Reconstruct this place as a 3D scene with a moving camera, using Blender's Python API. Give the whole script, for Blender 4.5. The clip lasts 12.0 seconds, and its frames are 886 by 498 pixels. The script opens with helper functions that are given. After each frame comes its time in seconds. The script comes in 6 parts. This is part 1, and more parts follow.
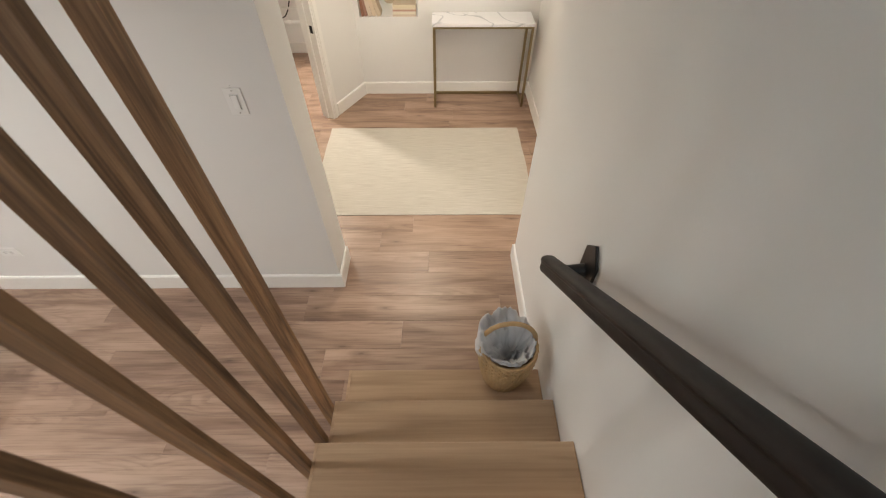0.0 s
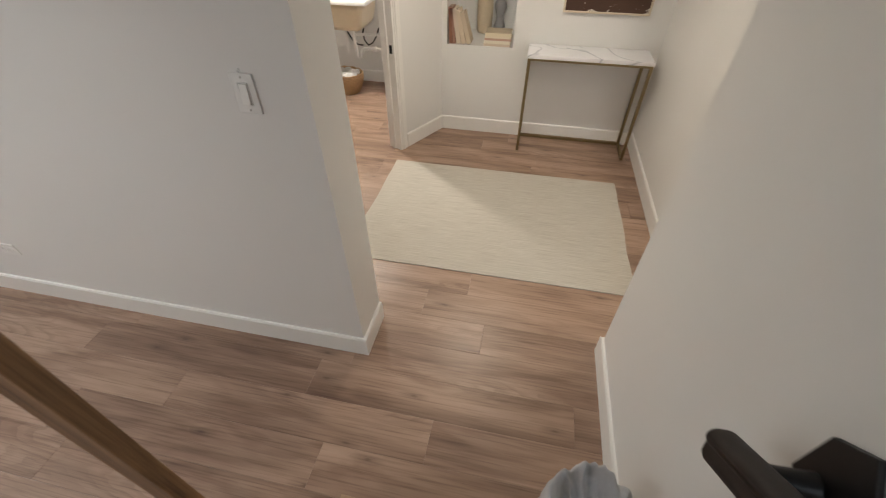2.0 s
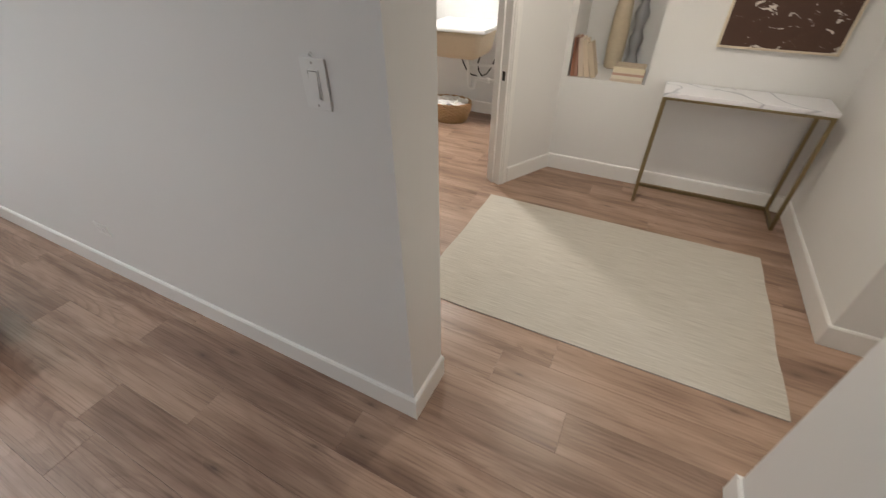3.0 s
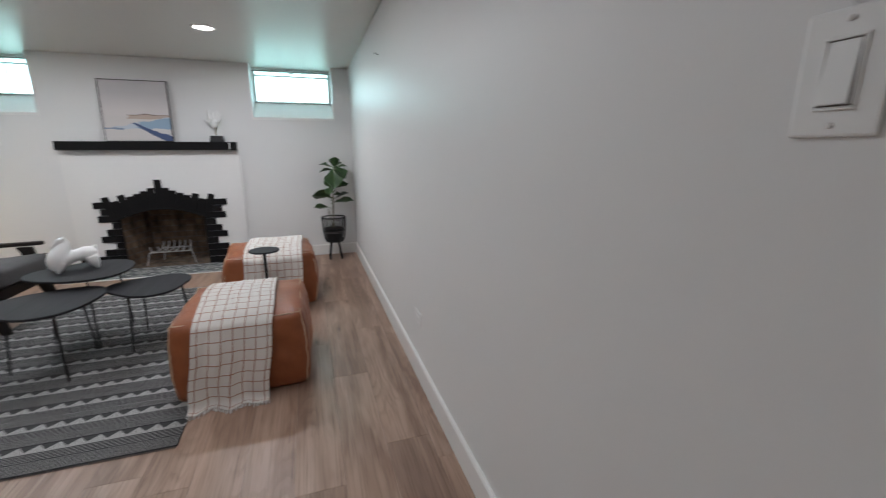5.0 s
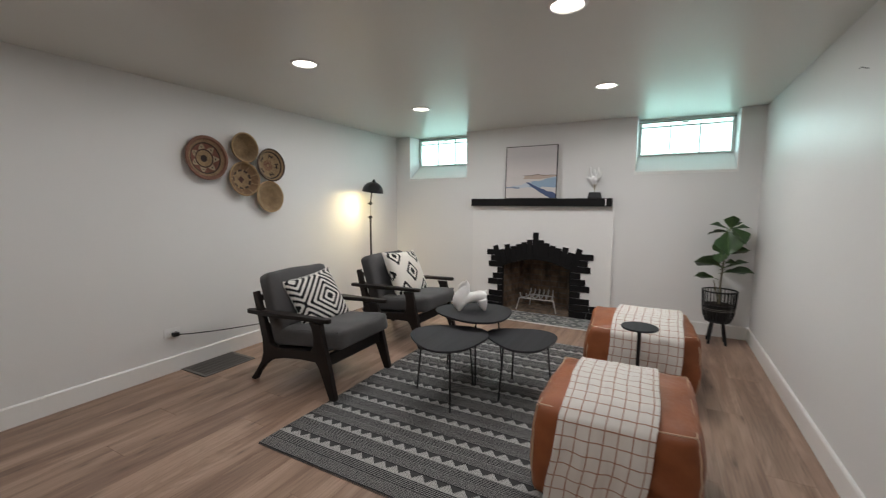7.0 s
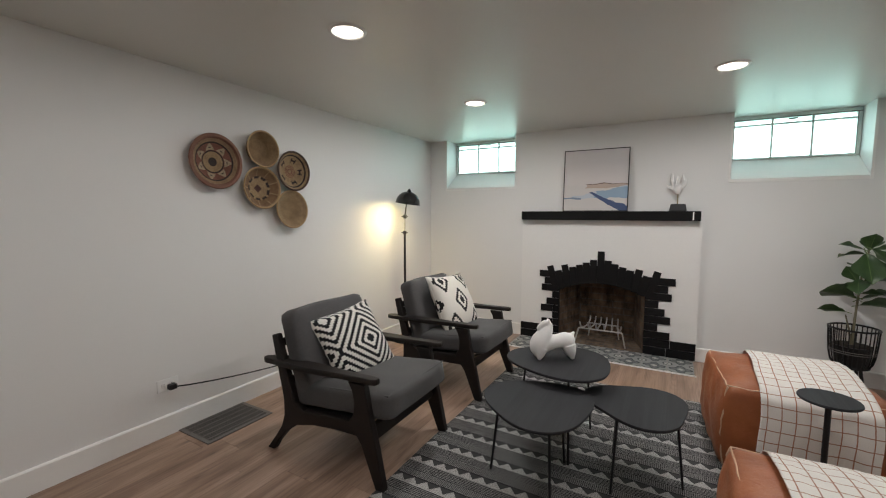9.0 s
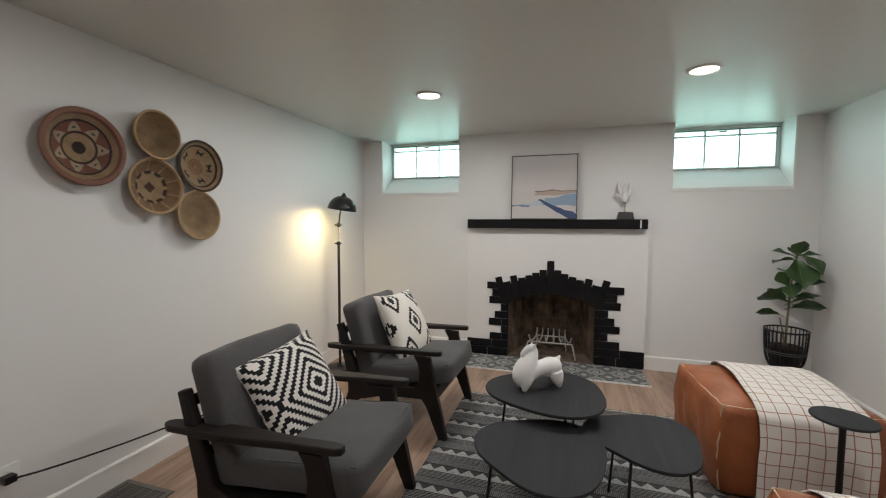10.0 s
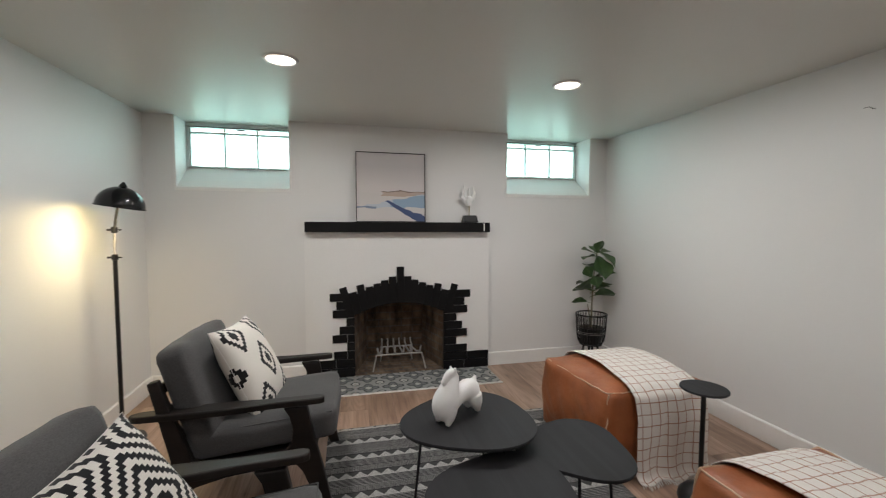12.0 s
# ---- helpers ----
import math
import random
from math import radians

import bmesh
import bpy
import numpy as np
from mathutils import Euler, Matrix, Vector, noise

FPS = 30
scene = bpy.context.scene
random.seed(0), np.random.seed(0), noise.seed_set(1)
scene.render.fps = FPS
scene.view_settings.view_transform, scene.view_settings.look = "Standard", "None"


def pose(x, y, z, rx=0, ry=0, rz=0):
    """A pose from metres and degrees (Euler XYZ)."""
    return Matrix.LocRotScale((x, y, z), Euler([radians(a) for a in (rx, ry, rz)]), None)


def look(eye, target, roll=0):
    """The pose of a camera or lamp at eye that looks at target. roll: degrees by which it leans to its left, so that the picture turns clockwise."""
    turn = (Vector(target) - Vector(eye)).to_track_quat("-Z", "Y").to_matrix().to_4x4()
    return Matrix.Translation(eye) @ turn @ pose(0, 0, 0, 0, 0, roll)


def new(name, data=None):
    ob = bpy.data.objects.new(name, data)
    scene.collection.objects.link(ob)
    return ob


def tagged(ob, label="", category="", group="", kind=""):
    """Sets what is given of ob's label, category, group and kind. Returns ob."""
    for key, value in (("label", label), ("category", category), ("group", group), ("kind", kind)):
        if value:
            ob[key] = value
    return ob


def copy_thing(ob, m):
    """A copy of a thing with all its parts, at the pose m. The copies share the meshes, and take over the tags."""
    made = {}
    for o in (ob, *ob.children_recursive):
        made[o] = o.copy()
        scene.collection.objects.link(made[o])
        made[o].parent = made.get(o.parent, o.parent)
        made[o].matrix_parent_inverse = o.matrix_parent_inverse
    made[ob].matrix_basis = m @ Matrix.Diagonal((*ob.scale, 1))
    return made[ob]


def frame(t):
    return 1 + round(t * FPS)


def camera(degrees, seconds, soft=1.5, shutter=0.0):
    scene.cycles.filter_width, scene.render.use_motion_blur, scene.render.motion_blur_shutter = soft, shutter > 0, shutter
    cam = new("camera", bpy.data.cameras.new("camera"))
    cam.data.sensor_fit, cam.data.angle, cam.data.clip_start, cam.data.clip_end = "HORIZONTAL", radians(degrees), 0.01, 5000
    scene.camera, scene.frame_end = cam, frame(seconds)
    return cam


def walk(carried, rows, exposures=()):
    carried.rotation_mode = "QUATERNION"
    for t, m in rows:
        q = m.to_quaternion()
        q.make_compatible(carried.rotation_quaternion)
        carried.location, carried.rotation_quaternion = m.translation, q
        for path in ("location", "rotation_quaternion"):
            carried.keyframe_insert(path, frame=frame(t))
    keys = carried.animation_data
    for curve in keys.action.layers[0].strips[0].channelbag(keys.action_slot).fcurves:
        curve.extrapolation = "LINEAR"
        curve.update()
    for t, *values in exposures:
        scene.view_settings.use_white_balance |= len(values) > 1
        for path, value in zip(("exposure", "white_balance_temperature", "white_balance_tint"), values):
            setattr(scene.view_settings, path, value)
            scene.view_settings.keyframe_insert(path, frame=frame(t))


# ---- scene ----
cam = camera(95.0, 12.0, soft=1.1, shutter=0.3)
PATH = [
    (0, (-0.554, 0.525, 2.163), (-0.547, 1.84, 0.655), -0.1),
    (0.5, (-0.532, 0.63, 2.069), (-0.533, 2.022, 0.633), -0.2),
    (1, (-0.505, 0.758, 1.974), (-0.575, 2.2, 0.59), -0.0),
    (1.5, (-0.536, 0.9, 1.874), (-0.709, 2.345, 0.503), 0.3),
    (2, (-0.588, 1.048, 1.772), (-0.889, 2.488, 0.418), 0.0),
    (2.5, (-0.64, 1.2, 1.642), (-1.13, 2.62, 0.321), 0.1),
    (2.7, (-0.654, 1.258, 1.608), (-1.231, 2.672, 0.318), -0.2),
    (4.3, (-0.942, 1.566, 1.354), (-2.46, 2.694, 0.703), 0.1),
    (4.5, (-1.02, 1.584, 1.282), (-2.656, 2.591, 0.725), -0.2),
    (5, (-1.119, 1.595, 1.224), (-2.968, 2.196, 0.755), -0.1),
    (5.5, (-1.208, 1.586, 1.228), (-3.159, 1.667, 0.797), -0.2),
    (6, (-1.308, 1.543, 1.241), (-3.23, 1.16, 0.843), -0.2),
    (6.5, (-1.434, 1.458, 1.257), (-3.28, 0.76, 0.931), 0.0),
    (7, (-1.562, 1.339, 1.266), (-3.311, 0.395, 1.043), 0.1),
    (7.5, (-1.688, 1.178, 1.262), (-3.362, 0.097, 1.087), 0.2),
    (7.7, (-1.736, 1.095, 1.257), (-3.407, 0.01, 1.084), 0.4),
    (9.3, (-2.081, 0.522, 1.295), (-3.862, -0.372, 1.125), -0.1),
    (9.5, (-2.146, 0.402, 1.267), (-3.979, -0.385, 1.127), 0.1),
    (10, (-2.257, 0.235, 1.289), (-4.164, -0.355, 1.159), 0.2),
    (10.5, (-2.377, 0.062, 1.291), (-4.345, -0.273, 1.156), 0.1),
    (11, (-2.507, -0.08, 1.301), (-4.502, -0.161, 1.171), 0.1),
    (11.5, (-2.591, -0.222, 1.308), (-4.581, -0.063, 1.185), 0.2),
    (12, (-2.629, -0.346, 1.301), (-4.574, 0.106, 1.182), 0.2),
]
walk(cam, [(t, look(eye, target, roll)) for t, eye, target, roll in PATH],
     [(0.0, 0.50, 6700, 10), (1.0, 0.32, 6600, 10), (2.0, 0.02, 6450, 10), (2.7, -0.09, 6300, 10), (4.5, -0.20, 5800, 10), (5.5, -0.34, 6050, 10), (7.5, -0.37, 6350, 10), (9.5, -0.40, 6450, 10), (12.0, -0.45, 6450, 10)])

# ---- light ----
world = bpy.data.worlds.new("sky")
scene.world = world
world.use_nodes = True
_nt = world.node_tree
_sky = _nt.nodes.new("ShaderNodeTexSky")
_sky.sky_type, _sky.sun_disc = "NISHITA", False
_sky.sun_elevation, _sky.sun_rotation = radians(50), radians(200)
_nt.links.new(_sky.outputs[0], _nt.nodes["Background"].inputs[0])
_nt.nodes["Background"].inputs[1].default_value = 0.15

DOWNLIGHT_W, HALL_W, LAMP_W, WINDOW_W, STAIR_W = 10.4, 15.0, 20.0, 2.7, 38.0
CEIL = 2.13


def lamp(name, kind, m, energy, color, size=0.1, spread=180, size_y=None):
    d = bpy.data.lights.new(name, kind)
    d.energy, d.color = energy, color
    if kind == "AREA":
        d.shape, d.size, d.spread = ("RECTANGLE" if size_y else "DISK"), size, radians(spread)
        if size_y:
            d.size_y = size_y
    else:
        d.shadow_soft_size = size
    ob = new(name, d)
    ob.matrix_basis = m
    return ob


sun = lamp("sun", "SUN", look((-9, -4, 12), (-9.5, 0, 0)), 3.0, (1, 0.95, 0.88))
sun.data.angle = radians(0.5)

WIN = ((-1.63, -0.81), (1.07, 1.91))      # window openings along the west wall
LAMPS = [(-3.471, -0.67), (-4.854, -0.67), (-4.854, 0.923), (-3.471, 0.923), (-2.09, -0.67), (-2.09, 0.923)]
HALL_AT, NOOK_FILL_AT = (-0.82, 3.62), (0.48, 2.78)
for x, y in LAMPS:
    lamp("downlight_lamp", "AREA", pose(x, y, CEIL - 0.016), DOWNLIGHT_W * (0.66 if x > -3 else 1.7 if x < -4 else 0.68), (1.0, 0.97, 0.945), 0.13)
lamp("hall_lamp", "AREA", pose(*HALL_AT, CEIL - 0.016), HALL_W, (1.0, 0.88, 0.72), 0.13)
# nook lamp is unseen, added to light the end of the right hall wall
lamp("nook_fill_lamp", "AREA", pose(*NOOK_FILL_AT, CEIL - 0.016), HALL_W * 0.5, (1.0, 0.88, 0.72), 0.13)
# laundry lamp has no known fixture, added to brighten the room past the door
lamp("laundry_fill_lamp", "AREA", pose(-2.4, 4.7, CEIL - 0.016), 38.0, (1.0, 0.93, 0.82), 0.13)
for y0, y1 in WIN:
    lamp("window_daylight", "AREA", look((-6.46, (y0 + y1) / 2, 1.93), (0, (y0 + y1) / 2, 1.75)), WINDOW_W, (0.64, 0.99, 0.98), y1 - y0 - 0.1, 180, 0.3)
lamp("stair_daylight", "AREA", look((-0.55, -3.0, 3.7), (-0.55, 1.0, 2.0)), STAIR_W, (0.80, 0.90, 1.0), 0.8, 180, 1.2)

# ---- materials ----
def nodes_of(name):
    m = bpy.data.materials.new(name)
    m.use_nodes = True
    nt = m.node_tree
    return m, nt, nt.nodes["Principled BSDF"]


def add(nt, kind, **inputs):
    n = nt.nodes.new("ShaderNode" + kind)
    for k, v in inputs.items():
        n.inputs[k.replace("_", " ")].default_value = v
    return n


def math_node(nt, op, a, b=None, c=None):
    n = nt.nodes.new("ShaderNodeMath")
    n.operation = op
    for i, v in enumerate((a, b, c)):
        if v is None:
            continue
        if isinstance(v, (int, float)):
            n.inputs[i].default_value = v
        else:
            nt.links.new(v, n.inputs[i])
    return n.outputs[0]


def mix(nt, fac, a, b, mode="MIX"):
    n = nt.nodes.new("ShaderNodeMix")
    n.data_type, n.blend_type = "RGBA", mode
    for sock, v in ((n.inputs[0], fac), (n.inputs[6], a), (n.inputs[7], b)):
        if isinstance(v, (int, float)):
            sock.default_value = v
        elif isinstance(v, tuple):
            sock.default_value = (*v[:3], 1)
        else:
            nt.links.new(v, sock)
    return n.outputs[2]


def ramp(nt, fac, stops, constant=False):
    n = nt.nodes.new("ShaderNodeValToRGB")
    e = n.color_ramp.elements
    while len(e) < len(stops):
        e.new(0.5)
    for el, (p, c) in zip(e, stops):
        el.position, el.color = p, (*c, 1)
    if constant:
        n.color_ramp.interpolation = "CONSTANT"
    nt.links.new(fac, n.inputs[0])
    return n.outputs[0]


def coords(nt, which="Object", scale=(1, 1, 1), shift=None):
    tc = nt.nodes.new("ShaderNodeTexCoord")
    mp = nt.nodes.new("ShaderNodeMapping")
    nt.links.new(tc.outputs[which], mp.inputs[0])
    mp.inputs["Scale"].default_value = scale
    if shift:
        oi = nt.nodes.new("ShaderNodeObjectInfo")
        v = nt.nodes.new("ShaderNodeVectorMath")
        v.operation = "SCALE"
        v.inputs[0].default_value = shift
        nt.links.new(oi.outputs["Random"], v.inputs["Scale"])
        nt.links.new(v.outputs[0], mp.inputs["Location"])
    return mp.outputs[0]


def noise_of(nt, vec, scale, detail=3, rough=0.55, dist=0.0):
    n = add(nt, "TexNoise", Scale=scale, Detail=detail, Roughness=rough, Distortion=dist)
    nt.links.new(vec, n.inputs["Vector"])
    return n.outputs["Fac"]


def bump(nt, bsdf, height, strength, distance=0.002):
    b = add(nt, "Bump", Strength=strength, Distance=distance)
    nt.links.new(height, b.inputs["Height"])
    nt.links.new(b.outputs[0], bsdf.inputs["Normal"])


def plain(name, col, rough=0.5, metal=0.0, var=0.12, scale=30.0, bump_s=0.15, coarse=3.0, spec=0.5):
    """A colour with variation at two scales and a fine relief."""
    m, nt, b = nodes_of(name)
    v = coords(nt)
    fine, big = noise_of(nt, v, scale, 4), noise_of(nt, v, coarse, 2)
    lo, hi = tuple(c * (1 - var) for c in col), tuple(min(1, c * (1 + var)) for c in col)
    c = mix(nt, fine, lo, hi)
    c = mix(nt, math_node(nt, "MULTIPLY", big, 0.5), c, lo)
    nt.links.new(c, b.inputs["Base Color"])
    b.inputs["Metallic"].default_value = metal
    b.inputs["Specular IOR Level"].default_value = spec
    r = math_node(nt, "MULTIPLY_ADD", fine, 0.16, rough - 0.08)
    nt.links.new(r, b.inputs["Roughness"])
    if bump_s:
        bump(nt, b, fine, bump_s)
    return m


def wood(name, light, dark, scale=1.0, rough=0.5, axis=0, knots=0.0, per_object=True, tone=0.25):
    """Wood with its grain along an axis, each object cut from another part of the tree."""
    m, nt, b = nodes_of(name)
    s = [9.0 * scale] * 3
    s[axis] = 0.55 * scale
    v = coords(nt, "Object", tuple(s), (37.0, 53.0, 71.0) if per_object else None)
    s2 = [60.0 * scale] * 3
    s2[axis] = 1.6 * scale
    v2 = coords(nt, "Object", tuple(s2), (17.0, 29.0, 41.0) if per_object else None)
    broad = noise_of(nt, v, 1.0, 3, 0.5, 0.9)
    fine = noise_of(nt, v2, 1.0, 4, 0.65, 0.3)
    g = math_node(nt, "MULTIPLY_ADD", fine, 0.45, math_node(nt, "MULTIPLY", broad, 0.6))
    mid = tuple((a + c) / 2 for a, c in zip(light, dark))
    col = ramp(nt, g, [(0.3, dark), (0.47, mid), (0.62, light), (0.8, mid)])
    if knots:
        sk = [5.0] * 3
        sk[axis] = 1.9
        vo = add(nt, "TexVoronoi", Scale=1.0, Randomness=1.0)
        nt.links.new(coords(nt, "Object", tuple(sk), (13.0, 7.0, 0.0)), vo.inputs["Vector"])
        k = ramp(nt, vo.outputs["Distance"], [(0.02, (1, 1, 1)), (0.11, (0.25, 0.25, 0.25)), (0.26, (0, 0, 0))])
        col = mix(nt, math_node(nt, "MULTIPLY", k, knots), col, tuple(c * 0.4 for c in dark))
    if per_object:
        oi = nt.nodes.new("ShaderNodeObjectInfo")
        k = math_node(nt, "MULTIPLY_ADD", oi.outputs["Random"], tone, 1 - tone / 2)
        hsv = nt.nodes.new("ShaderNodeHueSaturation")
        nt.links.new(k, hsv.inputs["Value"])
        nt.links.new(col, hsv.inputs["Color"])
        col = hsv.outputs[0]
    nt.links.new(col, b.inputs["Base Color"])
    nt.links.new(math_node(nt, "MULTIPLY_ADD", fine, 0.2, rough - 0.1), b.inputs["Roughness"])
    b.inputs["Specular IOR Level"].default_value = 0.35
    bump(nt, b, fine, 0.25, 0.001)
    return m


def fabric(name, col, weave=900.0, var=0.2, rough=0.95):
    m, nt, b = nodes_of(name)
    v = coords(nt)
    w = noise_of(nt, v, weave, 2)
    big = noise_of(nt, v, 9, 3)
    c = mix(nt, w, tuple(x * (1 - var) for x in col), tuple(min(1, x * (1 + var)) for x in col))
    c = mix(nt, math_node(nt, "MULTIPLY", big, 0.35), c, tuple(x * 0.8 for x in col))
    nt.links.new(c, b.inputs["Base Color"])
    b.inputs["Roughness"].default_value = rough
    b.inputs["Specular IOR Level"].default_value = 0.2
    b.inputs["Sheen Weight"].default_value = 0.15
    bump(nt, b, w, 0.3, 0.001)
    return m


def emissive(name, col, strength):
    m, nt, b = nodes_of(name)
    b.inputs["Base Color"].default_value = (*col, 1)
    b.inputs["Emission Color"].default_value = (*col, 1)
    b.inputs["Emission Strength"].default_value = strength
    return m


def wall_paint(name, col, rough, spec=0.5):
    """Rolled wall paint: a faint orange peel and a few broad patches."""
    m, nt, b = nodes_of(name)
    v = coords(nt, "Object")
    big = noise_of(nt, v, 1.3, 3)
    peel = noise_of(nt, v, 130, 2)
    c = mix(nt, big, tuple(x * 0.95 for x in col), col)
    nt.links.new(c, b.inputs["Base Color"])
    nt.links.new(math_node(nt, "MULTIPLY_ADD", big, 0.14, rough - 0.07), b.inputs["Roughness"])
    b.inputs["Specular IOR Level"].default_value = spec
    h = math_node(nt, "MULTIPLY_ADD", peel, 0.2, math_node(nt, "MULTIPLY", noise_of(nt, v, 7, 3), 1.0))
    bump(nt, b, h, 0.12, 0.01)
    return m


def plank_oak():
    """Grey brown oak: long dark streaks, cathedral figure, knots with smears."""
    m, nt, b = nodes_of("floor_oak")
    v = coords(nt, "Object", (0.75, 5.5, 1), (37.0, 53.0, 0.0))
    v2 = coords(nt, "Object", (3.0, 110.0, 1), (17.0, 29.0, 0.0))
    v3 = coords(nt, "Object", (0.75, 3.4, 1), (41.0, 23.0, 0.0))
    streak = noise_of(nt, v, 1.0, 3, 0.55, 0.8)
    fine = noise_of(nt, v2, 1.0, 3, 0.6, 0.2)
    broad = noise_of(nt, v3, 1.0, 2, 0.5, 0.4)
    col = ramp(nt, streak, [(0.25, (0.195, 0.120, 0.086)), (0.40, (0.278, 0.182, 0.131)), (0.52, (0.372, 0.251, 0.184)), (0.75, (0.440, 0.308, 0.231))])
    # smoky smears along the grain
    smear = noise_of(nt, coords(nt, "Object", (1.3, 8.5, 1), (61.0, 43.0, 0.0)), 1.0, 3, 0.6, 0.6)
    col = mix(nt, 1.0, col, ramp(nt, smear, [(0.32, (0.68, 0.63, 0.61)), (0.50, (1, 1, 1)), (0.75, (1.05, 1.045, 1.04))]), "MULTIPLY")
    # cathedral figure: long nested ovals, each board with its own
    oval = add(nt, "TexVoronoi", Scale=1.0, Randomness=0.9)
    oval.voronoi_dimensions = "2D"
    nt.links.new(coords(nt, "Object", (0.85, 5.2, 1), (11.0, 5.0, 0.0)), oval.inputs["Vector"])
    wob = math_node(nt, "MULTIPLY_ADD", noise_of(nt, coords(nt, "Object", (5.0, 16.0, 1), (19.0, 31.0, 0.0)), 1.0, 2), 0.16, oval.outputs["Distance"])
    rings = ramp(nt, math_node(nt, "FRACT", math_node(nt, "MULTIPLY", wob, 11.0)), [(0.0, (1, 1, 1)), (0.22, (0.75, 0.75, 0.75)), (0.45, (0, 0, 0)), (0.93, (0, 0, 0)), (1.0, (1, 1, 1))])
    mask = ramp(nt, broad, [(0.50, (0.0, 0.0, 0.0)), (0.60, (1, 1, 1))])
    k = math_node(nt, "MULTIPLY", math_node(nt, "MULTIPLY", mask, rings), 0.34)
    col = mix(nt, k, col, (0.165, 0.100, 0.072))
    pores = ramp(nt, fine, [(0.30, (0.66, 0.63, 0.61)), (0.50, (1, 1, 1)), (0.7, (1.08, 1.08, 1.08))])
    col = mix(nt, 0.9, col, pores, "MULTIPLY")
    vo = add(nt, "TexVoronoi", Scale=1.0, Randomness=1.0)
    vo.voronoi_dimensions = "2D"
    nt.links.new(coords(nt, "Object", (1.5, 5.0, 1), (13.0, 7.0, 0.0)), vo.inputs["Vector"])
    kn = ramp(nt, math_node(nt, "MULTIPLY_ADD", fine, 0.05, vo.outputs["Distance"]), [(0.035, (1, 1, 1)), (0.06, (0.5, 0.5, 0.5)), (0.15, (0, 0, 0))])
    sel = math_node(nt, "GREATER_THAN", noise_of(nt, coords(nt, "Object", (0.8, 2.0, 1), (3.0, 19.0, 0.0)), 1.0, 0), 0.50)
    col = mix(nt, math_node(nt, "MULTIPLY", math_node(nt, "MULTIPLY", kn, sel), 0.65), col, (0.060, 0.035, 0.026))
    oi = nt.nodes.new("ShaderNodeObjectInfo")
    hsv = nt.nodes.new("ShaderNodeHueSaturation")
    nt.links.new(math_node(nt, "MULTIPLY_ADD", oi.outputs["Random"], 0.05, 1.02), hsv.inputs["Value"])
    nt.links.new(col, hsv.inputs["Color"])
    nt.links.new(hsv.outputs[0], b.inputs["Base Color"])
    nt.links.new(math_node(nt, "MULTIPLY_ADD", fine, 0.2, 0.28), b.inputs["Roughness"])
    bump(nt, b, fine, 0.2, 0.001)
    return m


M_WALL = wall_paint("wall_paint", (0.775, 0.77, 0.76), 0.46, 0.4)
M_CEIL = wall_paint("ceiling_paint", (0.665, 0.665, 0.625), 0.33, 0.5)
M_TRIM = plain("trim_paint", (0.82, 0.81, 0.79), 0.35, var=0.03, bump_s=0.05)
M_BREAST = plain("breast_paint", (0.80, 0.79, 0.775), 0.5, var=0.03, scale=60, bump_s=0.3, coarse=12)
M_PLANK = plank_oak()
M_UNDER = plain("underlay", (0.06, 0.04, 0.03), 0.9)
M_TREAD = wood("tread_oak", (0.48, 0.335, 0.215), (0.30, 0.190, 0.115), 1.1, 0.45, 0, knots=0.2, tone=0.1)
M_SLAT = wood("slat_wood", (0.335, 0.190, 0.094), (0.040, 0.018, 0.009), 3.3, 0.5, 2, knots=0.95, tone=0.3)
M_RAIL = wood("rail_wood", (0.020, 0.014, 0.012), (0.007, 0.006, 0.006), 1.5, 0.55, 1, per_object=False)
M_CHAIRWOOD = wood("espresso_wood", (0.015, 0.0105, 0.009), (0.006, 0.005, 0.0045), 1.5, 0.5, 1, per_object=False)
M_BLACK = plain("black_metal", (0.012, 0.012, 0.013), 0.42, 0.3, var=0.2, bump_s=0.05)
M_GLOSSBLACK = plain("gloss_black", (0.008, 0.008, 0.009), 0.16, 0.0, var=0.1, bump_s=0.0)
M_BLACKBRICK = plain("black_paint", (0.008, 0.0075, 0.008), 0.6, 0.0, var=0.35, scale=45, bump_s=0.6, coarse=15, spec=0.16)
M_TABLE = wood("blackened_wood", (0.0205, 0.0205, 0.0235), (0.0095, 0.0098, 0.0115), 1.6, 0.68, 0, tone=0.1)
M_GREY = fabric("charcoal_fabric", (0.078, 0.076, 0.077), 260, 0.7)
M_WHITE = plain("white_ceramic", (0.80, 0.79, 0.78), 0.45, var=0.03, bump_s=0.1)
M_PLASTIC = plain("white_plastic", (0.80, 0.80, 0.79), 0.3, var=0.02, bump_s=0.0)
M_BRASS = plain("aged_brass", (0.30, 0.235, 0.13), 0.38, 0.9, var=0.12, bump_s=0.05)
M_STEEL = plain("dull_steel", (0.52, 0.50, 0.48), 0.45, 0.6, var=0.25, bump_s=0.3)
M_VENT = plain("vent_metal", (0.17, 0.16, 0.15), 0.5, 0.5, var=0.25, bump_s=0.2)
M_WICKER = plain("wicker", (0.44, 0.285, 0.135), 0.6, var=0.45, scale=38, bump_s=0.5)
M_WICKER2 = plain("woven_palm", (0.43, 0.27, 0.135), 0.7, var=0.3, scale=40, bump_s=0.6)
M_CLOTH = fabric("grey_knit", (0.52, 0.515, 0.52), 500, 0.2)
M_TOWEL = fabric("white_towel", (0.72, 0.70, 0.67), 400, 0.12)
M_PAPER = plain("paper", (0.66, 0.58, 0.45), 0.85, var=0.1, scale=200)
M_GLASSWHITE = emissive("lamp_diffuser", (1.0, 0.93, 0.82), 9.0)
